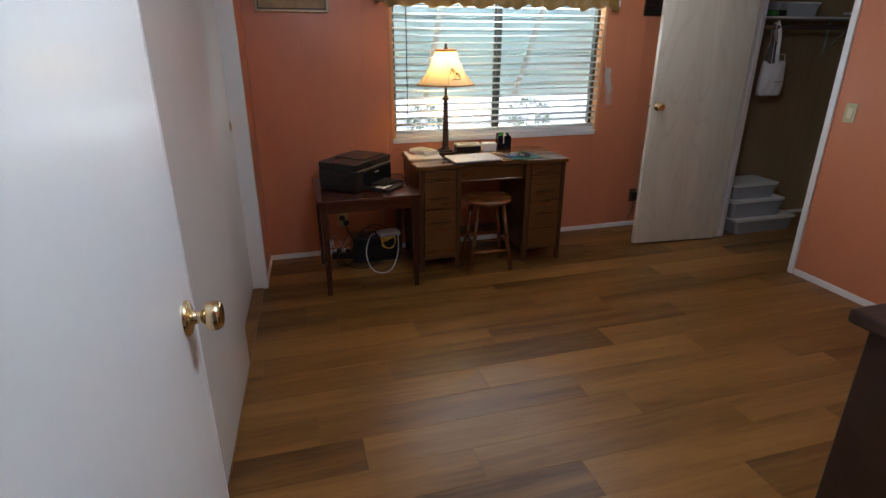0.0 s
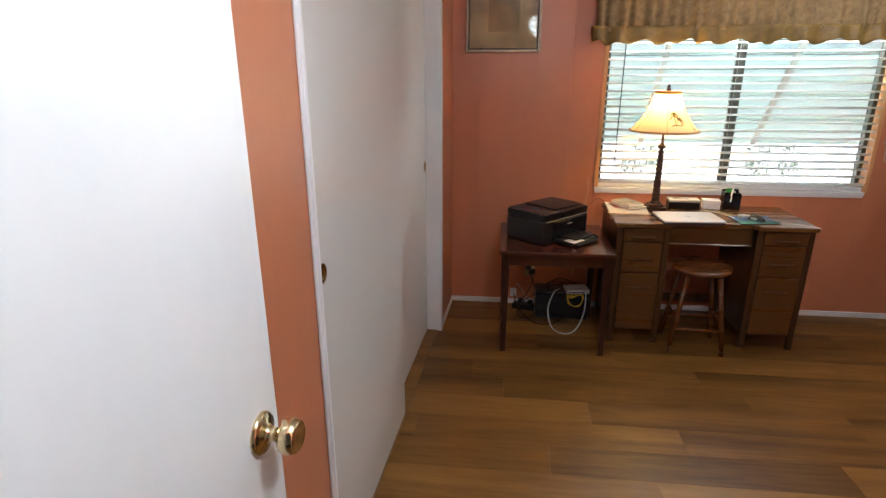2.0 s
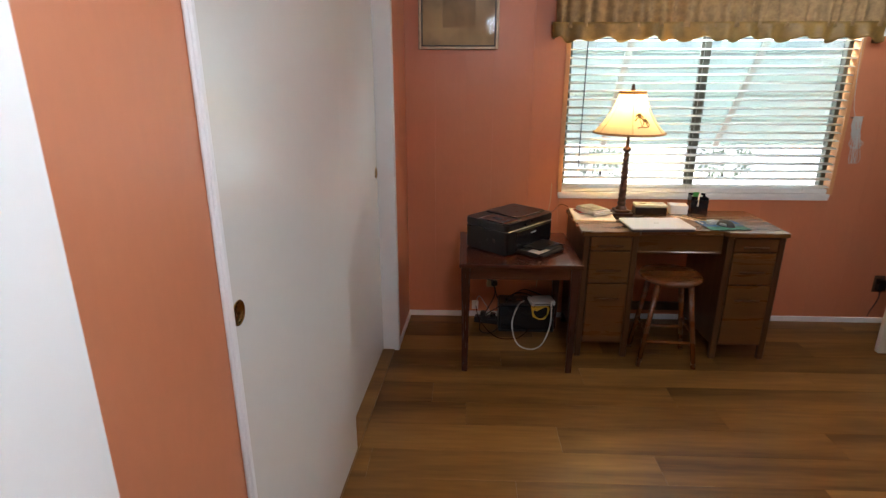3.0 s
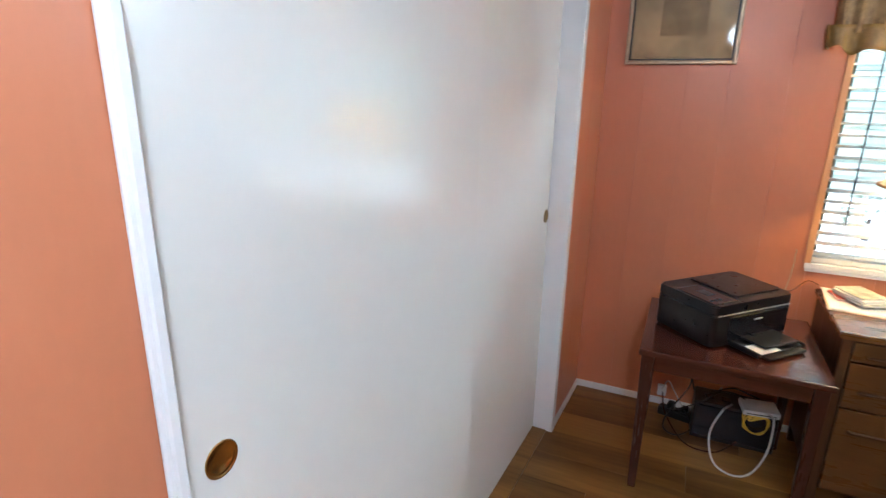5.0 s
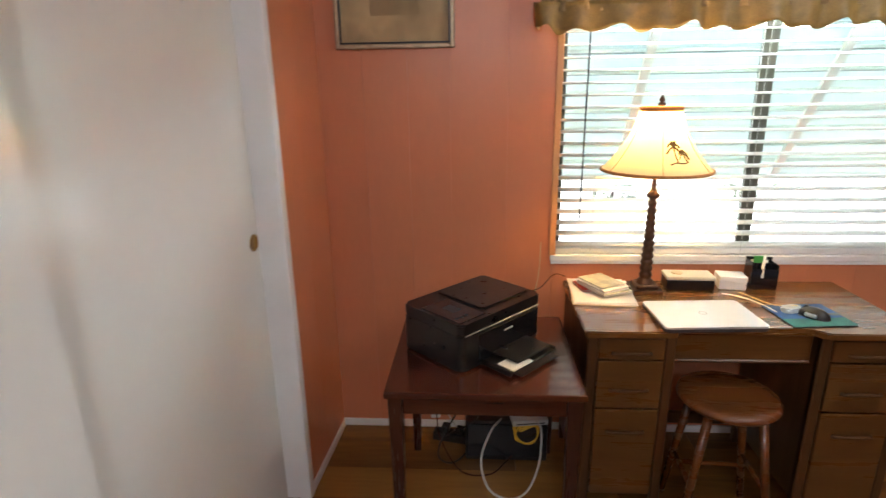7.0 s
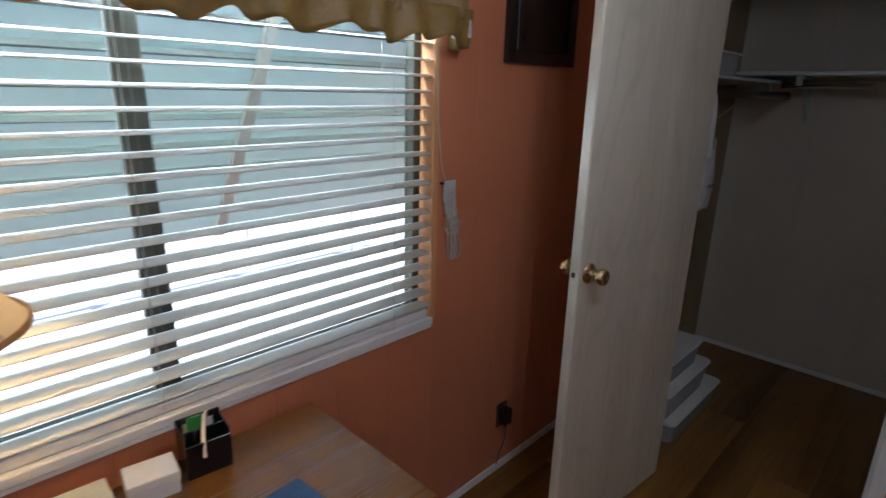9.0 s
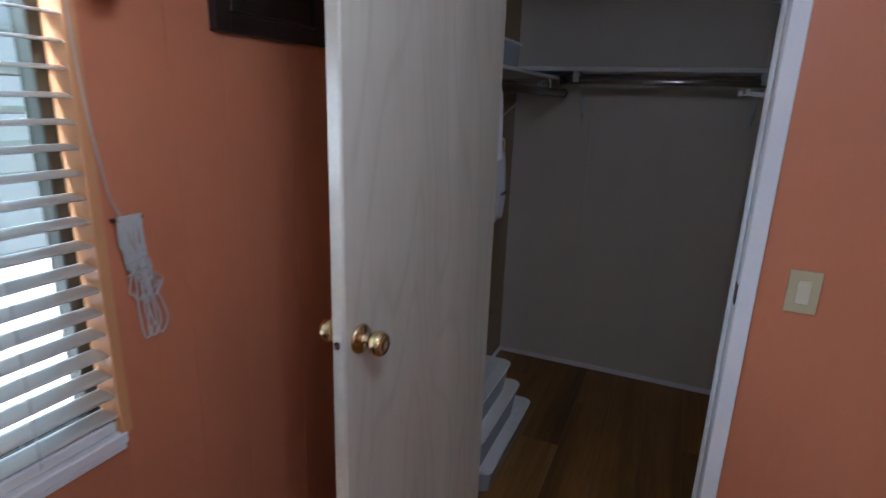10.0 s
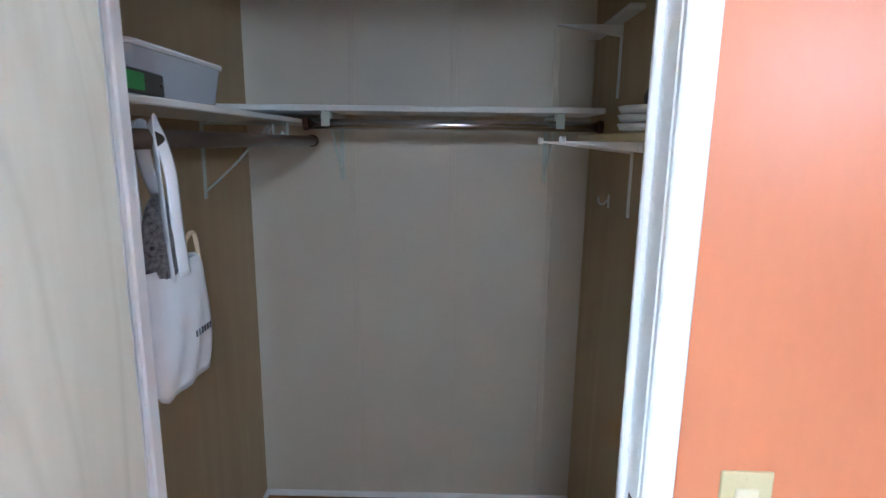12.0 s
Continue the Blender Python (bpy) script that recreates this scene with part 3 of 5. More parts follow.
# pull cords gathered over a hook beside the window
cords = thing("blind_cord", "bundle of white pull cords wound on a wall hook", "cord")
part("hook", box((2.405, NORTH - 0.016, 1.320), (2.470, NORTH, 1.328), 0.001), BROWN_METAL, cords, "dark metal hook")
for n in range(11):
    r = random.uniform
    x, low = 2.412 + 0.0045 * n, 1.055 + 0.030 * ((n * 3) % 6)
    slack = 0.012 + 0.016 * ((n * 5) % 4)
    if n in (0, 4):
        low = 1.235
    y = NORTH - 0.006
    part("cord_loop", tube([(x, y - 0.010, 1.331), (x - 0.004 + r(-.006, .006), y - 0.006, 1.27), (x + r(.004, .016), y - 0.012, max(low + 0.03, 1.215)), (x + 0.010 + r(-.004, .010), y - r(0, .008), (low + 1.2) / 2), (x + 0.012 + r(-.006, .012), y - 0.003, low + 0.012), (x + 0.020 + slack * 0.3, y - 0.004, low), (x + 0.024 + slack * 0.6, y - 0.002, low + 0.03), (x + 0.016 + slack * 0.4, y - r(0, .01), (low + 1.2) / 2 + 0.02), (x + r(.008, .018), y - 0.013, max(low + 0.05, 1.222)), (x + 0.010 + r(-.004, .006), y - 0.008, 1.28), (x + 0.006, y - 0.010, 1.332)], 0.0019, 6), CORD, cords)
part("cord_wrap", tube([(2.418 + 0.024 * (1 - math.cos(a * 1.05)), NORTH - 0.014 - 0.008 * math.sin(a * 1.05), 1.205 + 0.0045 * a) for a in range(13)], 0.0019, 6), CORD, cords)
part("cord_run", tube([(2.372, NORTH - 0.004, 1.90), (2.380, NORTH - 0.006, 1.62), (2.402, NORTH - 0.008, 1.40), (2.425, NORTH - 0.008, 1.328)], 0.0017, 6), CORD, cords)

# valance: gathered cloth with a ruffled hem
VALANCE = surface("gold_patterned_cloth", (0.31, 0.205, 0.095), rough=0.8, vary=0.4, scale=30, bump=0.15, fine=220)
RUFFLE = surface("olive_gold_hem_cloth", (0.25, 0.155, 0.040), rough=0.5, vary=0.3, scale=24, bump=0.12, fine=200)


def gathered(x_a, x_b, depth, top, bottom, folds, deep, rows, scallop):
    """A gathered strip of cloth that hangs in front of the wall and turns back to it at both ends."""
    bm = bmesh.new()
    cols = int(folds * 10)
    front = NORTH - depth
    grid = []
    for i in range(cols + 1):
        u = i / cols
        x = x_a + (x_b - x_a) * u
        wob = math.sin(2 * math.pi * folds * u + 0.9 * math.sin(7.3 * u * math.pi)) * (0.75 + 0.25 * math.sin(23 * u))
        wob2 = math.sin(2 * math.pi * folds * 0.47 * u + 1.7)
        row = []
        for j in range(rows + 1):
            w = j / rows
            swing = deep * (0.35 + 0.65 * w) * (wob + 0.35 * wob2)
            z = top + (bottom - top) * w + (scallop * (0.6 * wob + 0.5 * wob2) * w * w)
            row.append(bm.verts.new((x + 0.008 * wob2 * w, front - swing * 0.6, z)))
        grid.append(row)
    for end, sign in ((0, -1), (-1, 1)):
        edge = grid[end]
        last = edge
        for k in (1, 2, 3):
            new_row = [bm.verts.new((q.co.x + sign * 0.012 * math.sin(k * 1.6), q.co.y + (NORTH - 0.004 - q.co.y) * k / 3, q.co.z + 0.006 * math.sin(k * 2.2))) for q in edge]
            for j in range(rows):
                bm.faces.new((last[j], last[j + 1], new_row[j + 1], new_row[j]))
            last = new_row
    for r0, r1 in zip(grid, grid[1:]):
        for j in range(rows):
            bm.faces.new((r0[j], r0[j + 1], r1[j + 1], r1[j]))
    return bm


valance = thing("valance", "gold patterned gathered valance with a ruffled olive hem", "valance")
body = part("drape", gathered(0.635, 2.425, 0.085, 2.14, 1.815, 26, 0.021, 8, 0.006), VALANCE, valance, "", True)
hem = part("ruffle", gathered(0.615, 2.440, 0.096, 1.845, 1.752, 14, 0.034, 6, 0.021), RUFFLE, valance, "olive gold ruffled hem", True)
for ob in (body, hem):
    ob.modifiers.new("cloth", "SOLIDIFY").thickness = 0.0016
LINING = surface("white_lining_cloth", (0.70, 0.71, 0.74), rough=0.85, vary=0.05)
part("lining", box((0.64, NORTH - 0.060, 1.80), (2.425, NORTH - 0.057, 2.12), 0.001), LINING, valance, "white cloth lining")
part("lining_fold", box((2.426, NORTH - 0.088, 1.768), (2.440, NORTH - 0.012, 1.835), 0.005, segments=2), LINING, valance, "white lining turned out at the end")
part("curtain_rod", rod((0.63, NORTH - 0.07, 2.08), (2.43, NORTH - 0.07, 2.08), 0.008), WHITE_PLASTIC, valance)
for x in (0.632, 2.428):
    part("rod_bracket", box((x - 0.008, NORTH - 0.078, 2.06), (x + 0.008, NORTH, 2.10), 0.002), WHITE_PLASTIC, valance)

# ---- pictures and wall fittings ----
PEWTER = surface("pewter_frame", (0.36, 0.27, 0.17), rough=0.38, metal=0.5, vary=0.3, scale=40, bump=0.1)
DARK_FRAME = surface("near_black_frame", (0.018, 0.013, 0.011), rough=0.35, vary=0.3, scale=30)
TAN_PRINT = surface("faded_tan_print", (0.74, 0.52, 0.26), rough=0.55, vary=0.35, scale=7, bump=0.0, fine=30)
BROWN_PRINT = surface("dark_brown_print", (0.045, 0.026, 0.018), rough=0.3, vary=0.7, scale=9, bump=0.0, fine=30)
RED_FRAME = wood("reddish_brown_frame", (0.26, 0.105, 0.045), (0.13, 0.05, 0.022), along="Z", rough=0.35, grain=12, random_tone=0.05)


def framed_picture(label, m, w, h, border, frame_paint, lip_paint, print_paint, mat=0.0):
    """A framed print; its own x runs along the wall, z up and -y out of the wall; its origin is the lower left corner."""
    pic = thing("framed_picture", label, "picture", m)
    d = 0.024
    for lo, hi in (((0, -d, 0), (border, 0, h)), ((w - border, -d, 0), (w, 0, h)), ((border, -d, 0), (w - border, 0, border)), ((border, -d, h - border), (w - border, 0, h))):
        part("frame_rail", box(lo, hi, 0.004, segments=2), frame_paint, pic)
    e = border
    for lo, hi in (((e, -d - 0.002, e), (e + 0.006, -0.006, h - e)), ((w - e - 0.006, -d - 0.002, e), (w - e, -0.006, h - e)), ((e, -d - 0.002, e), (w - e, -0.006, e + 0.006)), ((e, -d - 0.002, h - e - 0.006), (w - e, -0.006, h - e))):
        part("inner_lip", box(lo, hi, 0.001), lip_paint, pic)
    e += 0.006
    part("print", box((e, -0.008, e), (w - e, -0.004, h - e)), print_paint, pic)
    if mat:
        for lo, hi in (((e, -0.012, e), (e + mat, -0.009, h - e)), ((w - e - mat, -0.012, e), (w - e, -0.009, h - e)), ((e + mat, -0.012, e), (w - e - mat, -0.009, e + mat)), ((e + mat, -0.012, h - e - mat), (w - e - mat, -0.009, h - e))):
            part("mat_board", box(lo, hi), PAPER, pic)
    part("glazing", box((e, -0.016, e), (w - e, -0.0145, h - e)), GLASS, pic).visible_shadow = False
    return pic


p1 = framed_picture("pewter framed faded tan print on the orange wall", pose(-0.155, NORTH - 0.001, 1.704), 0.465, 0.44, 0.018, PEWTER, DARK_FRAME, TAN_PRINT)
bm = bmesh.new()
for lo, hi in (((0.14, -0.0095, 0.12), (0.33, -0.0085, 0.40)), ((0.215, -0.0105, 0.12), (0.232, -0.0095, 0.40))):
    box(lo, hi, bm=bm)
part("print_figure", bm, surface("brown_print_tone", (0.52, 0.35, 0.17), rough=0.6, vary=0.4, scale=12), p1, "faint brown upright shapes")
framed_picture("near-black framed dark print beside the window", pose(2.700, NORTH - 0.001, 1.714), 0.42, 0.46, 0.045, DARK_FRAME, DARK_FRAME, BROWN_PRINT)
framed_picture("reddish-brown wooden framed print with a cream mat", pose(EAST - 0.001, 2.335, 1.667, 0, 0, -90), 0.52, 0.46, 0.045, RED_FRAME, PEWTER, TAN_PRINT, 0.05)

switch = thing("light_switch", "ivory light switch plate with a cream rocker", "light switch", pose(EAST, 2.535, 1.123))
part("plate", box((-0.006, -0.037, -0.058), (0, 0.037, 0.058), 0.003, segments=2), IVORY, switch)
part("rocker", box((-0.010, -0.0165, -0.033), (-0.005, 0.0165, 0.033), 0.002), surface("cream_rocker", (0.68, 0.62, 0.46), rough=0.35, vary=0.04, scale=30), switch, "cream rocker")
for z in (-0.047, 0.047):
    part("screw", rod((-0.0068, 0, z), (-0.005, 0, z), 0.003), IVORY, switch)

adapter = thing("plug_adapter", "black plug adapter in the wall outlet near the baseboard", "adapter", pose(2.815, NORTH, 0.275))
part("outlet_plate", box((-0.034, -0.005, -0.056), (0.034, 0, 0.056), 0.002), surface("brown_outlet_plate", (0.09, 0.04, 0.02), rough=0.4), adapter, "dark brown outlet plate")
part("block", box((-0.024, -0.045, -0.034), (0.024, -0.005, 0.036), 0.006, segments=2), BLACK, adapter)
part("lead", tube([(0, -0.03, -0.034), (0.0, -0.03, -0.10), (-0.02, -0.018, -0.18), (-0.03, -0.012, -0.235)], 0.003, 6), DARK_GREY, adapter)

outlet = thing("wall_outlet", "outlet with black plugs behind the side table", "outlet", pose(0.314, NORTH, 0.27))
part("outlet_plate", box((-0.034, -0.005, -0.056), (0.034, 0, 0.056), 0.002), IVORY, outlet)
for x, z in ((-0.012, 0.02), (0.016, -0.02)):
    part("plug", box((x - 0.02, -0.040, z - 0.018), (x + 0.02, -0.005, z + 0.018), 0.005), BLACK, outlet, "black plug")
jack = thing("phone_jack", "small off-white wall jack above the baseboard", "wall jack", pose(0.205, NORTH, 0.085))
part("cover", box((-0.022, -0.018, -0.03), (0.022, 0, 0.03), 0.003), WHITE_PLASTIC, jack)

# ---- side table ----
table = thing("side_table", "dark cherry wooden side table with tapered legs", "side table", pose(0.421, 3.455, 0))
part("tabletop", box((-0.320, -0.306, 0.612), (0.320, 0.306, 0.635), 0.005, segments=2), CHERRY, table)
for lo, hi in (((-0.262, -0.283, 0.545), (0.262, -0.265, 0.612)), ((-0.262, 0.265, 0.545), (0.262, 0.283, 0.612)), ((-0.292, -0.255, 0.545), (-0.274, 0.255, 0.612)), ((0.274, -0.255, 0.545), (0.292, 0.255, 0.612))):
    part("apron", box(lo, hi, 0.002), CHERRY, table)
for sx in (-1, 1):
    for sy in (-1, 1):
        bm = box((-0.024, -0.024, 0), (0.024, 0.024, 0.612), 0.002)
        for v in bm.verts:
            k = 0.62 + 0.38 * min(1, v.co.z / 0.54)
            v.co.x, v.co.y = v.co.x * k, v.co.y * k
        part("leg", bm, CHERRY_UP, table).matrix_basis = pose(sx * 0.285, sy * 0.272, 0)

# ---- printer ----
printer = thing("printer", "black all-in-one inkjet printer with its paper tray out", "printer", pose(0.3835, 3.516, 0.635, 0, 0, 47))
bm = prism(rounded(-0.2125, 0.2125, -0.1475, 0.1475, 0.022), 0.008, 0.135, bevel=0.004)
body = part("body", bm, BLACK, printer)
for sx in (-0.17, 0.17):
    for sy in (-0.11, 0.11):
        part("foot", rod((sx, sy, 0), (sx, sy, 0.01), 0.012), DARK_GREY, printer)
bm = prism(rounded(-0.2125, 0.2125, -0.1475, 0.1475, 0.022), 0.137, 0.178, bevel=0.006)
lid = part("scanner_lid", bm, BLACK, printer)
part("feeder_cover", prism(rounded(-0.06, 0.20, -0.10, 0.135, 0.014), 0.176, 0.185, bevel=0.003), BLACK, printer, "raised document feeder cover")
part("feeder_slot", box((-0.055, 0.02, 0.1848), (-0.048, 0.13, 0.187), 0.001), DARK_GREY, printer)
part("silver_line", box((-0.195, -0.1495, 0.134), (0.20, -0.146, 0.1385), 0.001), surface("satin_silver", (0.55, 0.53, 0.48), rough=0.3, metal=0.8), printer, "thin silver trim line")
part("control_panel", box((-0.200, -0.128, 0.177), (-0.075, 0.06, 0.1805), 0.001), BLACK_GLOSS, printer, "glossy control panel")
part("display", box((-0.150, -0.05, 0.180), (-0.110, 0.01, 0.1815), 0.001), DARK_GREY, printer)
for k in range(3):
    part("button", rod((-0.18 + 0.022 * k, -0.095, 0.180), (-0.18 + 0.022 * k, -0.095, 0.1825), 0.007), DARK_GREY, printer)
part("front_panel", box((-0.13, -0.151, 0.02), (0.195, -0.146, 0.125), 0.003), BLACK_GLOSS, printer, "glossy front panel")
part("maker_mark", box((0.0, -0.1525, 0.096), (0.045, -0.1508, 0.102), 0.0005), SILVER, printer, "plain silver maker's mark")
tray = part("paper_tray", box((-0.115, -0.275, 0.010), (0.135, -0.140, 0.022), 0.003), BLACK, printer, "paper tray pulled out")
part("tray_flap", box((-0.090, -0.305, 0.008), (0.115, -0.272, 0.016), 0.003), BLACK, printer)
part("tray_rim", box((-0.118, -0.280, 0.008), (-0.108, -0.145, 0.030), 0.003), BLACK, printer)
part("tray_rim", box((0.128, -0.280, 0.008), (0.138, -0.145, 0.030), 0.003), BLACK, printer)
part("paper", box((-0.098, -0.278, 0.0225), (0.005, -0.205, 0.0250)), PAPER, printer, "white paper sheets")
part("output_cover", box((-0.06, -0.262, 0.030), (0.125, -0.146, 0.036), 0.002), BLACK, printer)

# ---- cables and boxes under the table ----
ups = thing("battery_backup", "black box-shaped battery backup on the floor", "battery backup", pose(0.525, 3.735, 0))
part("case", box((-0.175, -0.075, 0.0), (0.175, 0.075, 0.195), 0.010, segments=2), BLACK, ups)
part("face_plate", box((-0.165, -0.078, 0.02), (0.165, -0.074, 0.18), 0.002), BLACK_GLOSS, ups)
for k in range(4):
    part("socket", box((-0.13 + 0.07 * k, -0.03, 0.194), (-0.09 + 0.07 * k, 0.01, 0.198), 0.002), BLACK_GLOSS, ups)
modem = thing("modem", "pale grey slim modem lying on the battery backup", "modem", pose(0.615, 3.68, 0.199, 0, 0, 8))
part("case", box((-0.075, -0.055, 0), (0.075, 0.055, 0.026), 0.005, segments=2), surface("pale_grey_plastic", (0.50, 0.50, 0.48), rough=0.45), modem)
part("vent_bars", box((-0.06, -0.0565, 0.008), (0.06, -0.0545, 0.013)), DARK_GREY, modem)
strip = thing("power_strip", "black power strip on the floor", "power strip", pose(0.29, 3.80, 0, 0, 0, -12))
part("case", box((-0.09, -0.028, 0), (0.09, 0.028, 0.04), 0.008, segments=2), BLACK, strip)
part("plug", box((-0.05, -0.02, 0.04), (-0.015, 0.02, 0.075), 0.005), BLACK, strip)
part("plug", box((0.015, -0.018, 0.04), (0.05, 0.018, 0.07), 0.005), BLACK, strip)


def cable(label, points, r, paint):
    ob = part("cable", tube(points, r, 8), paint, smooth=True)
    return tagged(ob, label, "cable")


cable("white looped cable hanging to the floor under the table", [(0.50, 3.62, 0.235), (0.452, 3.50, 0.255), (0.415, 3.45, 0.16), (0.445, 3.43, 0.045), (0.52, 3.42, 0.009), (0.592, 3.43, 0.035), (0.640, 3.46, 0.14), (0.652, 3.52, 0.25), (0.645, 3.62, 0.228)], 0.0044, CORD)
cable("thin black power lead under the table", [(0.305, 3.86, 0.285), (0.33, 3.80, 0.20), (0.245, 3.72, 0.06), (0.235, 3.66, 0.008), (0.30, 3.63, 0.007), (0.36, 3.70, 0.03), (0.31, 3.78, 0.075)], 0.0036, BLACK)
cable("thin black power lead over the battery backup", [(0.325, 3.86, 0.25), (0.36, 3.80, 0.16), (0.43, 3.70, 0.24), (0.50, 3.68, 0.285), (0.57, 3.70, 0.26), (0.62, 3.74, 0.226)], 0.0036, BLACK)
cable("thin black lead hanging in a low curve", [(0.30, 3.785, 0.06), (0.27, 3.66, 0.12), (0.37, 3.60, 0.22), (0.45, 3.64, 0.275), (0.53, 3.70, 0.245), (0.58, 3.72, 0.205)], 0.0032, BLACK)
cable("brownish lead on the floor under the table", [(0.21, 3.87, 0.085), (0.235, 3.76, 0.03), (0.33, 3.58, 0.006), (0.45, 3.56, 0.006), (0.52, 3.63, 0.012), (0.55, 3.656, 0.03)], 0.0030, CHERRY)
cable("thin white phone lead by the wall", [(0.205, 3.875, 0.10), (0.23, 3.84, 0.17), (0.27, 3.80, 0.13), (0.33, 3.79, 0.06), (0.42, 3.83, 0.12), (0.47, 3.83, 0.20)], 0.0026, CORD)
cable("white cable rising along the wall to the desk", [(0.668, 3.885, 0.92), (0.665, 3.885, 0.80), (0.64, 3.88, 0.62), (0.62, 3.87, 0.40), (0.60, 3.83, 0.24)], 0.0018, IVORY)
cable("thin reddish-brown cable from the printer to the desk", [(0.615, 3.655, 0.79), (0.66, 3.74, 0.775), (0.72, 3.82, 0.80), (0.775, 3.868, 0.775)], 0.0022, HONEY)
for k in range(3):
    cable("yellow network cable gathered in a loop", [(0.55 + 0.02 * k, 3.655, 0.21), (0.56, 3.640, 0.15 - 0.01 * k), (0.60 + 0.01 * k, 3.635, 0.105), (0.65, 3.640, 0.13), (0.645 + 0.005 * k, 3.645, 0.185), (0.58, 3.643, 0.16 + 0.012 * k), (0.60, 3.65, 0.20)], 0.0034, YELLOW)

# ---- desk ----
desk = thing("desk", "vintage walnut kneehole desk with drawers and carved pulls", "desk", pose(1.316, 3.60, 0))
outline = [(-0.552, -0.243), (-0.545, -0.252), (-0.27, -0.250), (-0.245, -0.244), (-0.225, -0.212), (-0.20, -0.203), (0.19, -0.203), (0.215, -0.212), (0.235, -0.244), (0.26, -0.250), (0.545, -0.252), (0.552, -0.243), (0.552, 0.262), (-0.552, 0.262)]
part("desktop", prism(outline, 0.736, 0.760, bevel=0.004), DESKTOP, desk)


PULL_WOOD = wood("dull_walnut_pull", (0.105, 0.045, 0.014), (0.060, 0.025, 0.008), along="X", rough=0.62, grain=12, random_tone=0.05, spec=0.2)


def pull(parent, x, y, z, w):
    bm = bmesh.new()
    line = [(-w / 2, 0, 0), (-w / 2 + 0.012, -0.012, 0.002), (0, -0.017, 0.005), (w / 2 - 0.012, -0.012, 0.002), (w / 2, 0, 0)]
    tube(line, 0.007, 8, bm=bm, flat=0.8)
    part("pull", bm, PULL_WOOD, parent, "carved wooden pull", True).matrix_basis = pose(x, y, z)


for xa, xb in ((-0.540, -0.243), (0.232, 0.538)):
    ped = part("pedestal", box((xa, -0.225, 0.085), (xb, 0.250, 0.7355), 0.003), WALNUT_UP, desk)
    for x in (xa + 0.017, xb - 0.017):
        for y in (-0.222, 0.236):
            part("leg", box((x - 0.017, y - 0.014, 0), (x + 0.017, y + 0.016, 0.7355 if y < 0 else 0.10), 0.004), WALNUT_UP, desk)
    for za, zb, zp in ((0.652, 0.728, 0.676), (0.462, 0.646, 0.535), (0.100, 0.456, 0.368)):
        d = part("drawer_front", box((xa + 0.038, -0.240, za), (xb - 0.038, -0.222, zb), 0.005, segments=2), WALNUT, desk)
        pull(d, (xa + xb) / 2, -0.240, zp, 0.13)
part("drawer_front", box((-0.236, -0.196, 0.630), (0.226, -0.176, 0.730), 0.004), WALNUT, desk, "shallow middle drawer")
part("drawer_lip", box((-0.232, -0.204, 0.626), (0.222, -0.186, 0.637), 0.003), WALNUT, desk)
part("drawer_box", box((-0.225, -0.178, 0.640), (0.215, 0.20, 0.7345)), WALNUT_UP, desk)
part("back_rail", box((-0.243, 0.215, 0.10), (0.232, 0.235, 0.155), 0.002), WALNUT_UP, desk)

# ---- stool ----
stool = thing("stool", "round honey-brown wooden stool tucked under the desk", "stool", pose(1.272, 3.375, 0, 0, 0, -4))
part("seat", lathe([(0.0, 0.488), (0.135, 0.488), (0.158, 0.494), (0.168, 0.505), (0.166, 0.515), (0.155, 0.522), (0.12, 0.523), (0.06, 0.519), (0.0, 0.518)], 40, close=False), HONEY, stool, "", True)
feet = {}
for n, (sx, sy) in enumerate(((-1, -1), (1, -1), (1, 1), (-1, 1))):
    top, low = Vector((sx * 0.085, sy * 0.085, 0.492)), Vector((sx * 0.150, sy * 0.118, 0.0))
    part("leg", rod(low, top, 0.0125, 0.0155, 14), HONEY, stool, "", True)
    feet[n] = (top, low)
for n, z in ((0, 0.150), (1, 0.205), (2, 0.150), (3, 0.205)):
    ends = []
    for k in (n, (n + 1) % 4):
        top, low = feet[k]
        ends.append(low.lerp(top, z / 0.492))
    part("stretcher", rod(ends[0], ends[1], 0.0085, steps=10), HONEY, stool, "", True)

# ---- table lamp ----
table_lamp = thing("table_lamp", "lit table lamp with a cream bell shade and palm motif", "table lamp", pose(1.070, 3.745, 0.76))
part("base", box((-0.058, -0.058, 0), (0.058, 0.058, 0.018), 0.004, segments=2), BROWN_METAL, table_lamp)
part("base_step", box((-0.043, -0.043, 0.018), (0.043, 0.043, 0.034), 0.004), BROWN_METAL, table_lamp)
prof = [(0.034, 0.034), (0.032, 0.046), (0.022, 0.054)]
z = 0.060
while z < 0.370:
    r = 0.0225 - 0.0085 * (z - 0.06) / 0.31
    prof += [(r, z), (r + 0.0035, z + 0.008), (r + 0.0015, z + 0.016), (r - 0.002, z + 0.022)]
    z += 0.026
prof += [(0.012, 0.376), (0.024, 0.382), (0.026, 0.392), (0.016, 0.402), (0.009, 0.412), (0.0075, 0.50)]
part("column", lathe(prof, 20, close=False), BROWN_METAL, table_lamp, "ribbed bronzed column", True)
part("neck", rod((0, 0, 0.48), (0, 0, 0.56), 0.006), BROWN_METAL, table_lamp)
part("bulb", lathe([(0.012, 0.555), (0.014, 0.575), (0.028, 0.60), (0.030, 0.62), (0.02, 0.64), (0.0, 0.645)], 16, close=False), shining("warm_bulb_glass", (1.0, 0.72, 0.36), 2.0), table_lamp, "glowing bulb", True).visible_shadow = False


def shade_radius(h):
    """Radius of the bell at h from 0 (top) to 1 (hem)."""
    return 0.073 + 0.050 * h + 0.079 * h ** 2.3


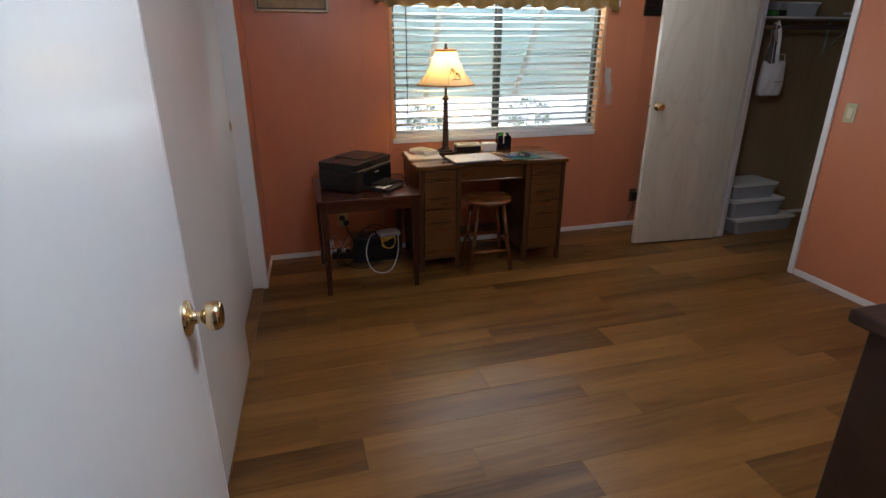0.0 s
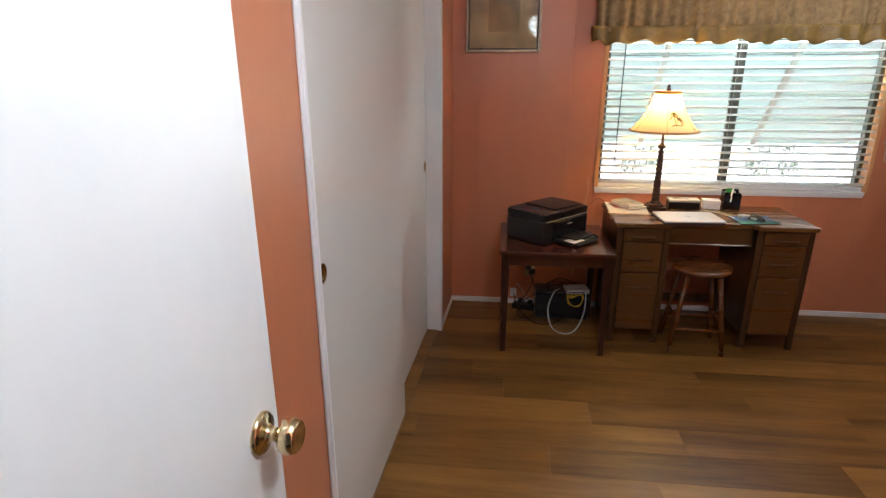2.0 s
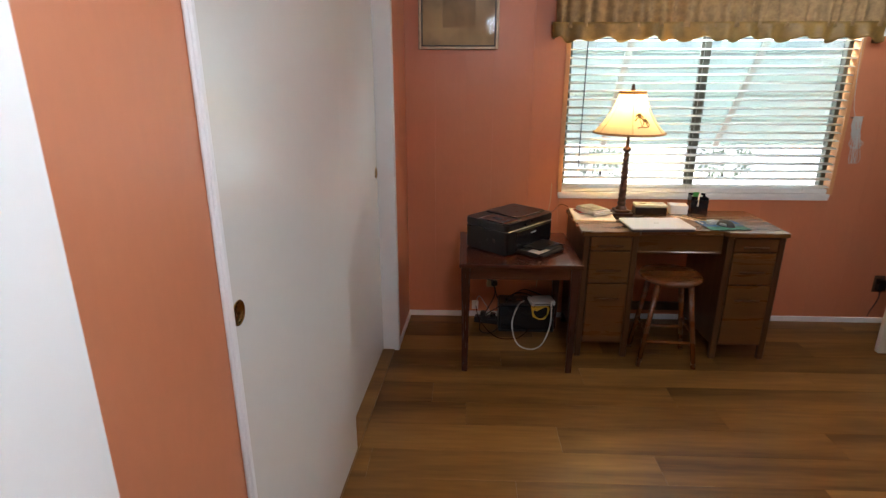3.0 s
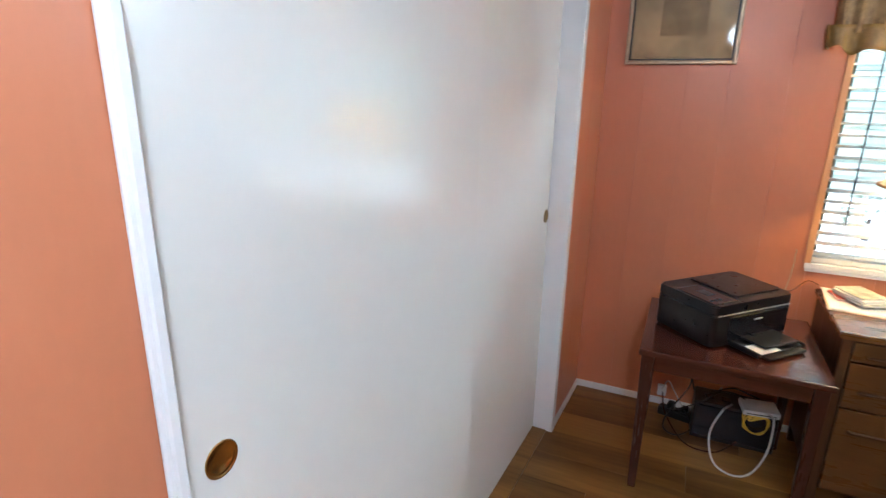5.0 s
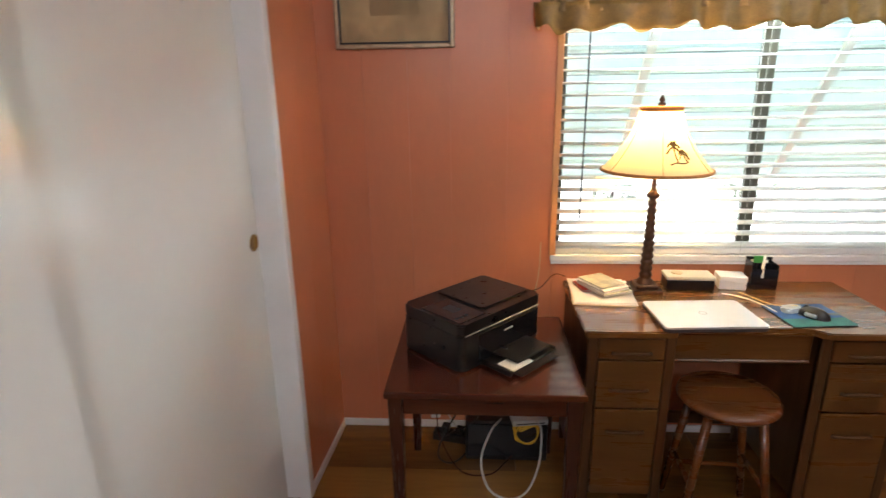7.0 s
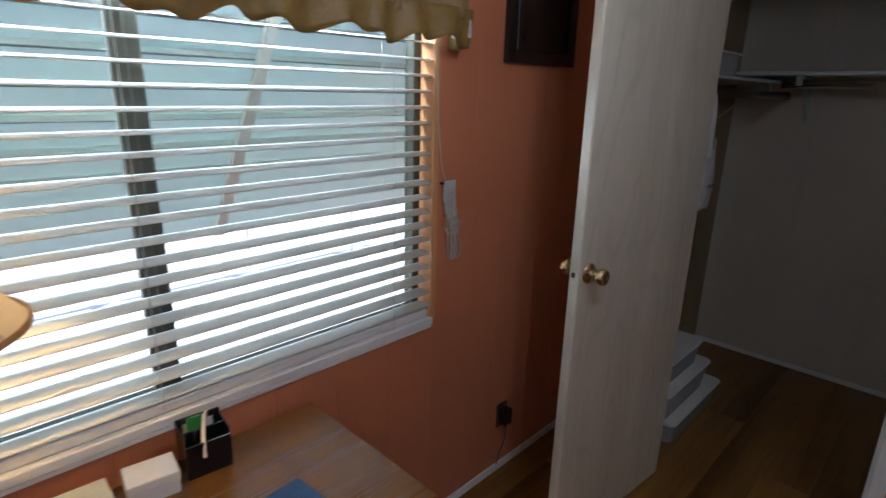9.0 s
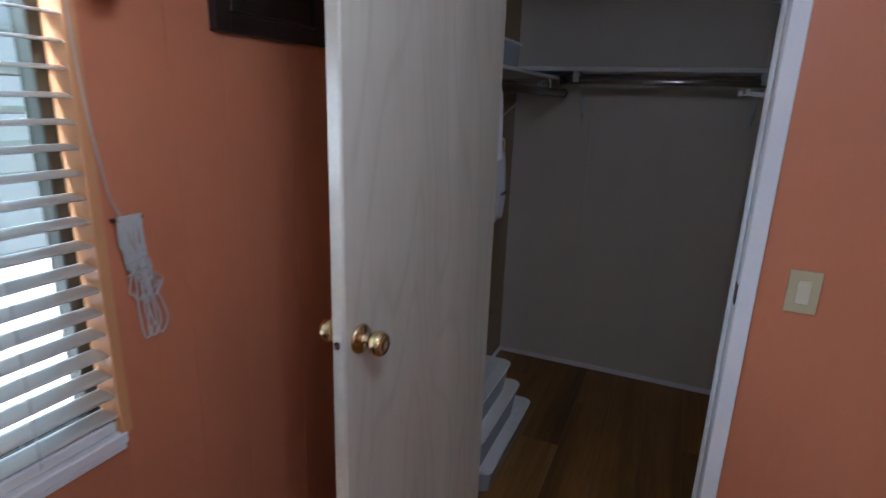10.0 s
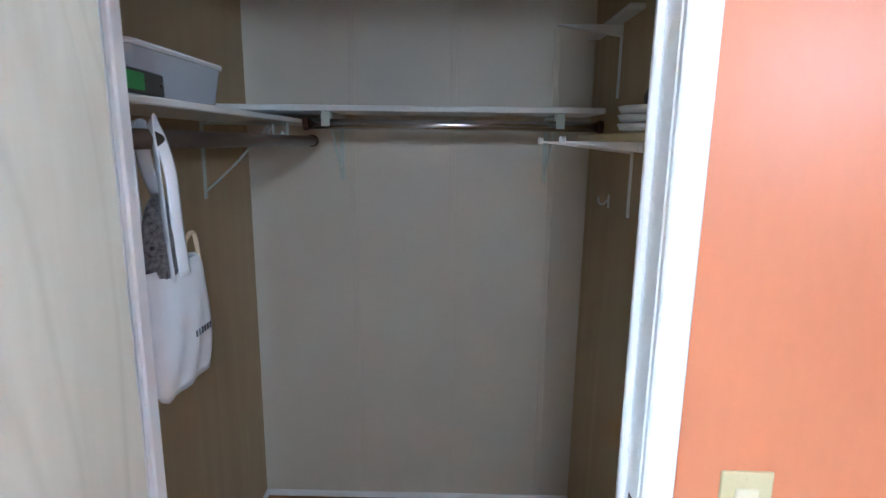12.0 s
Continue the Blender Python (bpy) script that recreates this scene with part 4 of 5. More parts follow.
SH = [(shade_radius(n / 18), 0.713 - 0.229 * n / 18) for n in range(19)]
shade = part("shade", lathe(SH, 48, close=False), SHADE, table_lamp, "cream bell-shaped cloth shade", True)
part("shade_top_band", lathe([(0.0735, 0.702), (0.0765, 0.705), (0.0765, 0.716), (0.0735, 0.718)], 48, close=False), BAND, shade, "amber top band", True)
part("shade_hem", lathe([(SH[-1][0] - 0.001, 0.482), (SH[-1][0] + 0.003, 0.484), (SH[-1][0] + 0.002, 0.491), (SH[-1][0] - 0.003, 0.493)], 48, close=False), BAND, shade, "amber hem", True)
for k in range(6):
    a = radians(60 * k + 20)
    part("shade_seam", tube([((r + 0.0012) * math.cos(a), (r + 0.0012) * math.sin(a), z) for r, z in SH[::3]], 0.0012, 5), BAND, shade)


def on_shade(angle, h, out=0.002):
    a, r = radians(angle), shade_radius(h) + out
    return (r * math.cos(a), r * math.sin(a), 0.713 - 0.229 * h)


for a0, h0, h1, size in ((-84, 0.80, 0.56, 0.85), (-71, 0.79, 0.66, 0.6)):
    palm = part("palm_print", tube([on_shade(a0 + 3, h0), on_shade(a0 + 1, (h0 + h1) / 2), on_shade(a0, h1)], 0.0022, 5), PALM, shade, "brown palm tree motif")
    bm = bmesh.new()
    for da, dh in ((-13, 0.06), (-11, -0.05), (-4, -0.09), (5, -0.09), (12, -0.03), (13, 0.07)):
        tube([on_shade(a0, h1), on_shade(a0 + da * size * 0.6, h1 + dh * size * 0.9), on_shade(a0 + da * size, h1 + dh * size + 0.05)], 0.0040 * size, 5, bm=bm)
    part("palm_leaves", bm, PALM, palm)
bm = tube([on_shade(-91, 0.815), on_shade(-84, 0.79), on_shade(-74, 0.80), on_shade(-67, 0.785)], 0.0026, 5)
part("palm_ground", bm, PALM, shade)
part("harp", tube([(0.012, 0, 0.56), (0.045, 0, 0.61), (0.030, 0, 0.69), (0.0, 0, 0.715)], 0.0018, 6), OLD_BRASS, table_lamp)
part("finial", lathe([(0.006, 0.713), (0.014, 0.720), (0.016, 0.727), (0.007, 0.734), (0.012, 0.742), (0.006, 0.750), (0.004, 0.757), (0.0, 0.760)], 16, close=False), BROWN_METAL, table_lamp, "small turned finial", True)

# ---- things on the desk ----
DT = 0.7604
laptop = thing("laptop", "closed silver laptop lying on the desk", "laptop", pose(1.190, 3.468, DT, 0, 0, 3))
part("base", prism(rounded(-0.172, 0.172, -0.117, 0.117, 0.012), 0.002, 0.013, bevel=0.002), DARK_GREY, laptop, "dark grey lower case")
part("lid", prism(rounded(-0.173, 0.173, -0.118, 0.118, 0.012), 0.0135, 0.021, bevel=0.002), SILVER, laptop)
part("emblem", lathe([(0.014, 0.0211), (0.014, 0.0216), (0.011, 0.0216), (0.011, 0.0211)], 24, close=False), STEEL, laptop, "plain round emblem")
for sx in (-0.14, 0.14):
    part("foot", box((sx - 0.02, -0.09, 0), (sx + 0.02, -0.08, 0.003)), BLACK, laptop)

PAD_BLUE = surface("blue_pad_print", (0.03, 0.09, 0.24), rough=0.7, vary=0.5, scale=18)
PAD_GREEN = surface("green_pad_print", (0.035, 0.16, 0.13), rough=0.7, vary=0.4, scale=14)
pad = thing("mouse_pad", "mouse pad with a blue and green landscape print", "mouse pad", pose(1.568, 3.500, DT, 0, 0, 5))
part("base", prism(rounded(-0.113, 0.113, -0.098, 0.098, 0.010), 0, 0.0035), BLACK, pad)
part("print_sky", box((-0.111, -0.03, 0.0036), (0.111, 0.094, 0.0044)), PAD_BLUE, pad, "blue printed half")
part("print_meadow", box((-0.111, -0.094, 0.0036), (0.111, -0.03, 0.0044)), PAD_GREEN, pad, "green printed half")
bm = bmesh.new()
for k in range(5):
    bmesh.ops.create_icosphere(bm, subdivisions=2, radius=0.016 + 0.004 * (k % 3), matrix=Matrix.Translation((-0.02 + 0.028 * k, 0.004 * (k % 2), 0.0042)) @ Matrix.Diagonal((1.2, 0.7, 0.03, 1)))
part("print_hills", bm, DARK_GREY, pad, "dark printed hills")
mouse = thing("computer_mouse", "black and grey computer mouse on the pad", "mouse", pose(1.580, 3.485, DT + 0.0045, 0, 0, 35))
bm = bmesh.new()
bmesh.ops.create_uvsphere(bm, u_segments=20, v_segments=12, radius=1, matrix=Matrix.Diagonal((0.032, 0.052, 0.034, 1)))
bmesh.ops.bisect_plane(bm, geom=bm.verts[:] + bm.edges[:] + bm.faces[:], plane_co=(0, 0, 0), plane_no=(0, 0, -1), clear_outer=True)
bmesh.ops.holes_fill(bm, edges=bm.edges[:])
part("shell", bm, BLACK, mouse, "", True)
part("wheel", rod((-0.004, 0.028, 0.027), (0.004, 0.028, 0.027), 0.008, steps=14), DARK_GREY, mouse)
part("side_grip", box((-0.034, -0.02, 0.004), (-0.024, 0.02, 0.018), 0.003), surface("grey_blue_rubber", (0.32, 0.38, 0.45), rough=0.5), mouse, "grey-blue side grip")
sack = tagged(part("eyeglass_cloth", prism(rounded(-0.035, 0.035, -0.02, 0.02, 0.012), 0, 0.018, bevel=0.006), surface("pale_blue_cloth", (0.42, 0.50, 0.58), rough=0.8, vary=0.2, scale=40), m=pose(1.525, 3.530, DT + 0.0045, 0, 0, 20)), "small pale blue folded cloth on the pad", "cloth")
cable("beige mouse cable across the desk", [(1.43, 3.72, DT + 0.003), (1.46, 3.66, DT + 0.003), (1.475, 3.62, DT + 0.004), (1.50, 3.575, DT + 0.009), (1.545, 3.530, DT + 0.026)], 0.0022, IVORY)
cable("wooden-coloured pencil-thin strap beside the laptop", [(1.36, 3.71, DT + 0.003), (1.42, 3.66, DT + 0.0035), (1.455, 3.60, DT + 0.003), (1.47, 3.52, DT + 0.006)], 0.0026, PAPER)

MANILA = surface("manila_folder", (0.66, 0.52, 0.34), rough=0.75, vary=0.06, scale=20)
folder = thing("paper_folder", "tan folder with loose papers on the desk", "folder", pose(0.890, 3.716, DT, 0, 0, -5))
part("cover", box((-0.118, -0.142, 0), (0.118, 0.142, 0.003), 0.001), MANILA, folder)
part("sheet", box((-0.112, -0.138, 0.003), (0.122, 0.136, 0.006), 0.001), PAPER, folder)
part("sheet", box((-0.116, -0.130, 0.006), (0.112, 0.140, 0.0085), 0.001, turn=pose(0, 0, 0, 0, 0, 3)), PAPER, folder)
stack = [("red-edged booklet", 0.878, 3.765, 12, RED_PRINT, 0.15, 0.11, 0.008), ("printed magazine", 0.905, 3.725, 24, PRINT, 0.135, 0.18, 0.010), ("small printed paperback", 0.898, 3.728, 30, PAPER, 0.125, 0.165, 0.011), ("glossy printed leaflet", 0.895, 3.738, 27, PRINT, 0.115, 0.15, 0.006)]
z = DT + 0.009
for label, x, y, a, paint, w, d, h in stack:
    bk = thing("booklet", label + " in a stack on the folder", "booklet", pose(x, y, z, 0, 0, a))
    part("pages", box((-w / 2 + 0.002, -d / 2 + 0.002, 0.0012), (w / 2 - 0.002, d / 2 - 0.002, h - 0.0012)), PAPER, bk)
    part("cover", box((-w / 2, -d / 2, h - 0.0012), (w / 2, d / 2, h), 0.0004), paint, bk)
    part("cover", box((-w / 2, -d / 2, 0), (w / 2, d / 2, 0.0012), 0.0004), paint, bk)
    z += h + 0.0003

caddy = thing("storage_case", "long black case with a cream lid on the desk", "case", pose(1.252, 3.785, DT, 0, 0, -3))
part("body", box((-0.092, -0.045, 0), (0.092, 0.045, 0.042), 0.006, segments=2), BLACK, caddy)
part("lid", box((-0.094, -0.047, 0.042), (0.094, 0.047, 0.060), 0.008, segments=2), surface("cream_lid", (0.62, 0.60, 0.48), rough=0.45), caddy, "cream lid")
part("lid_button", rod((-0.045, 0.0, 0.059), (-0.045, 0.0, 0.064), 0.022, steps=20), IVORY, caddy)
whitebox = thing("small_box", "small plain white cardboard box on the desk", "box", pose(1.424, 3.790, DT, 0, 0, -8))
part("body", box((-0.050, -0.038, 0), (0.050, 0.038, 0.050), 0.002), WHITE_PLASTIC, whitebox)
part("lid", box((-0.052, -0.040, 0.034), (0.052, 0.040, 0.056), 0.002), WHITE_PLASTIC, whitebox)
holder = thing("desk_organizer", "black desk organizer holding papers and a white strap", "organizer", pose(1.545, 3.800, DT, 0, 0, -6))
for lo, hi in (((-0.050, -0.040, 0), (0.050, -0.036, 0.085)), ((-0.050, 0.036, 0), (0.050, 0.040, 0.115)), ((-0.050, -0.036, 0), (-0.046, 0.036, 0.110)), ((0.046, -0.036, 0), (0.050, 0.036, 0.100)), ((-0.046, -0.036, 0), (0.046, 0.036, 0.004)), ((-0.046, -0.003, 0.004), (0.046, 0.0, 0.10))):
    part("panel", box(lo, hi, 0.001), BLACK_GLOSS, holder)
part("strap", tube([(0.015, 0.02, 0.01), (0.012, 0.018, 0.115), (0.002, -0.01, 0.122), (-0.008, -0.030, 0.09), (-0.012, -0.044, 0.05)], 0.009, 8, flat=0.3), WHITE_PLASTIC, holder, "white curved strap")
part("card", box((-0.03, 0.01, 0.01), (0.01, 0.014, 0.125)), GREEN, holder, "green card")
part("card", box((-0.036, 0.024, 0.01), (0.030, 0.027, 0.105)), PAPER, holder)

# ---- dresser by the entry ----
dresser = thing("dresser", "dark espresso wooden dresser against the entry wall", "dresser", pose(1.60, 0.416, 0))
part("body", box((-0.46, -0.238, 0.06), (0.46, 0.268, 0.965), 0.004), ESPRESSO, dresser)
part("top", box((-0.49, -0.242, 0.967), (0.49, 0.298, 1.0), 0.007, segments=2), ESPRESSO, dresser)
for sx in (-0.43, 0.43):
    for sy in (-0.205, 0.235):
        part("leg", box((sx - 0.03, sy - 0.03, 0), (sx + 0.03, sy + 0.03, 0.075), 0.004), ESPRESSO, dresser)
for k in range(4):
    d = part("drawer_front", box((-0.43, 0.266, 0.09 + 0.217 * k), (0.43, 0.284, 0.295 + 0.217 * k), 0.005), ESPRESSO, dresser)
    for x in (-0.22, 0.22):
        part("drawer_knob", lathe([(0.008, 0), (0.008, 0.012), (0.016, 0.018), (0.014, 0.026), (0.0, 0.028)], 14, close=False), OLD_BRASS, d, "brass knob", True).matrix_basis = pose(x, 0.284, 0.19 + 0.217 * k, -90)

# ---- globes added round the two unseen fill lights ----
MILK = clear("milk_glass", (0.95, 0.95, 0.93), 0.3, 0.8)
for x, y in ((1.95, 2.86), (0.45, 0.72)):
    globe = thing("globe_lamp", "added unseen milk-glass globe around a fill light", "ceiling lamp", pose(x, y, TOP), "globe lamps")
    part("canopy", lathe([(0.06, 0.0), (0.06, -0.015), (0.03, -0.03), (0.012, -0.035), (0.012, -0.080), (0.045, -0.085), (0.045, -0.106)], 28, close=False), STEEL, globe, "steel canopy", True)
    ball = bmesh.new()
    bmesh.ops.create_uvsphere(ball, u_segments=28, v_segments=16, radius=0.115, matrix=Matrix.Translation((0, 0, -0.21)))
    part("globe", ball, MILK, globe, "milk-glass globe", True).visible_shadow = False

# ---- closet fittings ----
SHELF = surface("white_shelf_board", (0.66, 0.65, 0.62), rough=0.5, vary=0.06, scale=10)
SHELF_RAW = surface("cream_shelf_board", (0.66, 0.57, 0.33), rough=0.55, vary=0.08, scale=10)
BRACKET = surface("pale_green_bracket", (0.48, 0.52, 0.47), rough=0.45, metal=0.2, vary=0.1, scale=30)
x0, x1, y0, y1 = CLOSET


def shelf(label, lo, hi, paint):
    return tagged(part("closet_shelf", box(lo, hi, 0.003), paint), label, "shelf", "closet shelves")


shelf("white closet shelf along the tan side wall", (x0 + 0.008, 3.500, 1.692), (x1 - 0.002, y1, 1.708), SHELF)
shelf("white closet shelf along the grey back wall", (x1 - 0.304, 2.428, 1.736), (x1, y1 - 0.002, 1.757), SHELF)
shelf("cream corner shelf board on white brackets", (3.80, y0, 1.640), (4.56, 2.525, 1.662), SHELF_RAW)
shelf("cream upper corner shelf board", (4.30, y0, 2.020), (4.80, 2.455, 2.036), SHELF)


DARK_ROD = surface("dark_brown_rod", (0.16, 0.12, 0.095), rough=0.32, metal=0.8, vary=0.1, scale=14, bump=0, gloss_vary=0.03)


def clothes_rod(label, a, b, paint=STEEL):
    t = thing("closet_rod", label, "clothes rod", group="clothes rods")
    part("bar", rod(a, b, 0.0185, steps=24), paint, t, "", True)
    way = (Vector(b) - Vector(a)).normalized()
    for p, s in ((a, 1), (b, -1)):
        part("end_cap", rod(Vector(p) - way * s * 0.004, Vector(p) + way * s * 0.014, 0.023, steps=20), BROWN_METAL, t, "dark end cap")
    return t


clothes_rod("dark brown clothes rod under the side shelf", (x0 + 0.012, 3.520, 1.632), (4.752, 3.505, 1.632), DARK_ROD)
clothes_rod("steel clothes rod under the back shelf", (4.606, 2.432, 1.692), (4.606, 3.494, 1.692))


def rod_bracket(label, m, paint=BRACKET):
    """Shelf and rod bracket; its own x points out of the wall."""
    t = thing("shelf_bracket", label, "bracket", m, "shelf brackets")
    part("wall_leg", box((0, -0.010, -0.26), (0.004, 0.010, 0.0), 0.001), paint, t)
    part("arm", box((0.0, -0.010, -0.010), (0.285, 0.010, -0.002), 0.001), paint, t)
    part("brace", tube([(0.003, 0, -0.235), (0.12, 0, -0.13), (0.225, 0, -0.012)], 0.006, 6, flat=0.5), paint, t)
    for a, b in ((0.243, 0.247), (0.289, 0.293)):
        part("rod_clip", box((a, -0.015, -0.052), (b, 0.015, 0.0), 0.001), paint, t, "pale stamped rod clip")
    part("rod_hook", tube([(0.250, 0, -0.004), (0.226, 0, -0.030), (0.236, 0, -0.056), (0.262, 0, -0.056), (0.275, 0, -0.03)], 0.006, 6), paint, t)
    return t


for y in (2.582, 3.415):
    rod_bracket("pale green metal bracket under the back shelf", pose(x1, y, 1.7355, 0, 0, 180))
rod_bracket("pale metal bracket under the side shelf", pose(4.455, y1, 1.6915, 0, 0, -90))
for x in (3.98, 4.32):
    t = thing("shelf_bracket", "white stamped metal shelf bracket", "bracket", pose(x, y0, 1.6398, 0, 0, 90), "corner shelf brackets")
    part("wall_leg", box((0, -0.011, -0.235), (0.004, 0.011, 0), 0.001), WHITE_PLASTIC, t)
    bm = box((0, -0.011, -0.028), (0.285, 0.011, -0.001), 0.001)
    for v in bm.verts:
        if v.co.z < -0.01:
            v.co.z = -0.004 - 0.034 * (1 - v.co.x / 0.285)
    part("arm", bm, WHITE_PLASTIC, t)
    part("arm_tip", box((0.278, -0.012, -0.010), (0.292, 0.012, 0.010), 0.002), WHITE_PLASTIC, t)
t = thing("shelf_bracket", "white stamped metal shelf bracket", "bracket", pose(4.52, y0, 2.0198, 0, 0, 90), "corner shelf brackets")
part("wall_leg", box((0, -0.011, -0.235), (0.004, 0.011, 0), 0.001), WHITE_PLASTIC, t)
bm = box((0, -0.011, -0.028), (0.215, 0.011, -0.001), 0.001)
for v in bm.verts:
    if v.co.z < -0.01:
        v.co.z = -0.004 - 0.034 * (1 - v.co.x / 0.215)
part("arm", bm, WHITE_PLASTIC, t)

hook = thing("wall_hook", "small white coat hook on the tan wall", "hook", pose(4.54, y0, 1.428))
part("plate", box((-0.008, 0, -0.018), (0.008, 0.003, 0.030), 0.001), WHITE_PLASTIC, hook)
part("prong", tube([(0, 0.003, 0.012), (0, 0.020, -0.004), (0, 0.034, 0.0), (0, 0.038, 0.022)], 0.0036, 8), WHITE_PLASTIC, hook)
plates = thing("plate_stack", "stack of white round dishes on the corner shelf", "dishes", pose(3.93, 2.490, 1.662))
for k in range(3):
    part("dish", lathe([(0.05, 0.001 + 0.020 * k), (0.075, 0.004 + 0.020 * k), (0.082, 0.018 + 0.020 * k), (0.079, 0.019 + 0.020 * k), (0.07, 0.008 + 0.020 * k), (0.0, 0.006 + 0.020 * k)], 28, close=False), WHITE_PLASTIC, plates, "", True)
jar = thing("small_jar", "small grey jar with a yellow tag on the dishes", "jar", pose(3.93, 2.490, 1.723))
part("body", lathe([(0.0, 0.0), (0.022, 0.0), (0.026, 0.02), (0.02, 0.034), (0.018, 0.04), (0.0, 0.04)], 18, close=False), DARK_GREY, jar, "", True)
part("tag", box((-0.006, -0.002, 0.04), (0.004, 0.002, 0.085), 0.001), YELLOW, jar, "yellow tag")


def storage_bin(label, m, w, d, h, lidded, group):
    """A tapered see-through plastic bin with a rolled rim."""
    b = thing("storage_bin", label, "storage bin", m, group)
    outer, inner, base = rounded(-w / 2, w / 2, -d / 2, d / 2, 0.03), rounded(-w / 2 + 0.003, w / 2 - 0.003, -d / 2 + 0.003, d / 2 - 0.003, 0.028), 0.90
    bm = bmesh.new()
    rings = []
    for ring, z, k in ((outer, 0.0, base), (outer, h - 0.014, 1.0), (inner, h - 0.014, 0.995), (inner, 0.004, base)):
        rings.append([bm.verts.new((x * k, y * k, z)) for x, y in ring])
    for a, c in zip(rings, rings[1:]):
        for n in range(len(a)):
            bm.faces.new((a[n], a[(n + 1) % len(a)], c[(n + 1) % len(a)], c[n]))
    bm.faces.new(rings[0][::-1])
    bm.faces.new(rings[-1])
    part("tub", bm, CLEAR_BIN, b, "see-through plastic tub")
    rim = bmesh.new()
    tube([(x, y, h - 0.014) for x, y in rounded(-w / 2, w / 2, -d / 2, d / 2, 0.03, 6)] + [(w / 2, d / 2 - 0.03, h - 0.014)], 0.006, 6, bm=rim, soften=False)
    part("rim", rim, WHITE_PLASTIC, b)
    if lidded:
        part("lid", prism(rounded(-w / 2 - 0.008, w / 2 + 0.008, -d / 2 - 0.008, d / 2 + 0.008, 0.032), h - 0.010, h, bevel=0.004), WHITE_PLASTIC, b, "white plastic lid")
        part("lid_panel", prism(rounded(-w / 2 + 0.035, w / 2 - 0.035, -d / 2 + 0.035, d / 2 - 0.035, 0.02), h, h + 0.004, bevel=0.002), WHITE_PLASTIC, b)
    return b


storage_bin("large clear plastic bin with a white lid on the closet floor", pose(3.825, 3.585, 0.001), 0.62, 0.345, 0.128, True, "stacked closet bins")
storage_bin("clear plastic bin with a white lid on the larger bin", pose(3.745, 3.600, 0.134), 0.53, 0.315, 0.150, True, "stacked closet bins")
storage_bin("small clear plastic bin with a white lid topping the stack", pose(3.715, 3.612, 0.289), 0.45, 0.275, 0.128, True, "stacked closet bins")
for x, y, z, w, d, h, paint, label in ((3.80, 3.58, 0.006, 0.40, 0.20, 0.085, DARK_GREY, "folded dark cloth inside the large bin"), (3.70, 3.60, 0.139, 0.34, 0.20, 0.10, CANVAS, "folded pale cloth inside the bin"), (3.70, 3.61, 0.294, 0.30, 0.17, 0.09, DARK_GREY, "folded dark cloth inside the small bin")):
    tagged(part("folded_cloth", prism(rounded(-w / 2, w / 2, -d / 2, d / 2, 0.03), 0, h, bevel=0.02), paint, m=pose(x, y, z)), label, "cloth")
storage_bin("clear plastic shoe box on the closet shelf", pose(3.825, 3.655, 1.7085), 0.42, 0.225, 0.112, False, "")
tagged(part("folded_cloth", prism(rounded(-0.15, 0.15, -0.07, 0.07, 0.03), 0, 0.07, bevel=0.02), CANVAS, m=pose(3.84, 3.655, 1.7135)), "folded pale cloth inside the clear box", "cloth")
pack = thing("small_carton", "small black and green carton on the closet shelf", "carton", pose(3.60, 3.545, 1.7085, 0, 0, 6))
part("body", box((-0.075, -0.04, 0), (0.075, 0.04, 0.042), 0.002), BLACK, pack)
part("green_panel", box((-0.076, -0.0412, 0.006), (-0.01, 0.02, 0.0365), 0.001), GREEN, pack, "green printed side")

# tote bag on the rod
bag = thing("tote_bag", "white canvas tote bag hanging from the closet rod", "tote bag", pose(3.665, 3.520, 1.64))
bm = bmesh.new()
cols, rows = 14, 16
for side in (-1, 1):
    grid = []
    for i in range(cols + 1):
        u = i / cols * 2 - 1
        row = []
        for j in range(rows + 1):
            w = j / rows
            bulge = 0.030 * (1 - u * u) ** 0.3 * (0.45 + 0.55 * math.sin(math.pi * min(1, w * 0.9 + 0.05)))
            z = -0.250 - 0.262 * w
            if w > 0.86 and abs(u) > 0.82:
                z += 0.05 * (abs(u) - 0.82) / 0.18 * (w - 0.86) / 0.14
            wrinkle = 0.004 * math.sin(9 * u + 5 * w) * w
            row.append(bm.verts.new((u * (0.112 + 0.012 * w), side * (bulge + 0.002) + wrinkle, z)))
        grid.append(row)
    for a, b in zip(grid, grid[1:]):
        for j in range(rows):
            bm.faces.new((a[j], a[j + 1], b[j + 1], b[j]))
bmesh.ops.remove_doubles(bm, verts=bm.verts[:], dist=0.0045)
sack = part("sack", bm, CANVAS, bag, "", True)
sack.modifiers.new("cloth", "SOLIDIFY").thickness = 0.0018
for side in (-1, 1):
    part("handle", tube([(-0.050, side * 0.026, -0.275), (-0.056, side * 0.024, -0.19), (-0.062, side * 0.022, -0.06), (-0.064, side * 0.018, 0.012), (-0.048, side * 0.012, 0.018), (-0.022, side * 0.022, -0.06), (0.018 + 0.030 * side, side * 0.024, -0.19), (0.034 + 0.036 * side, side * 0.026, -0.275)], 0.015, 8, flat=0.14), CANVAS, bag, "wide white carrying strap", True)
bm = bmesh.new()
for k in range(6):
    box((0.010 + 0.0125 * k, -0.0345, -0.412), (0.0135 + 0.0125 * k, -0.0325, -0.398), bm=bm)
part("lettering_bars", bm, DARK_GREY, bag, "small dark lettering bars")
SPARKLE = surface("sparkly_dark_cloth", (0.10, 0.09, 0.09), rough=0.3, vary=0.95, scale=120, bump=0.6, fine=260)
bm = bmesh.new()
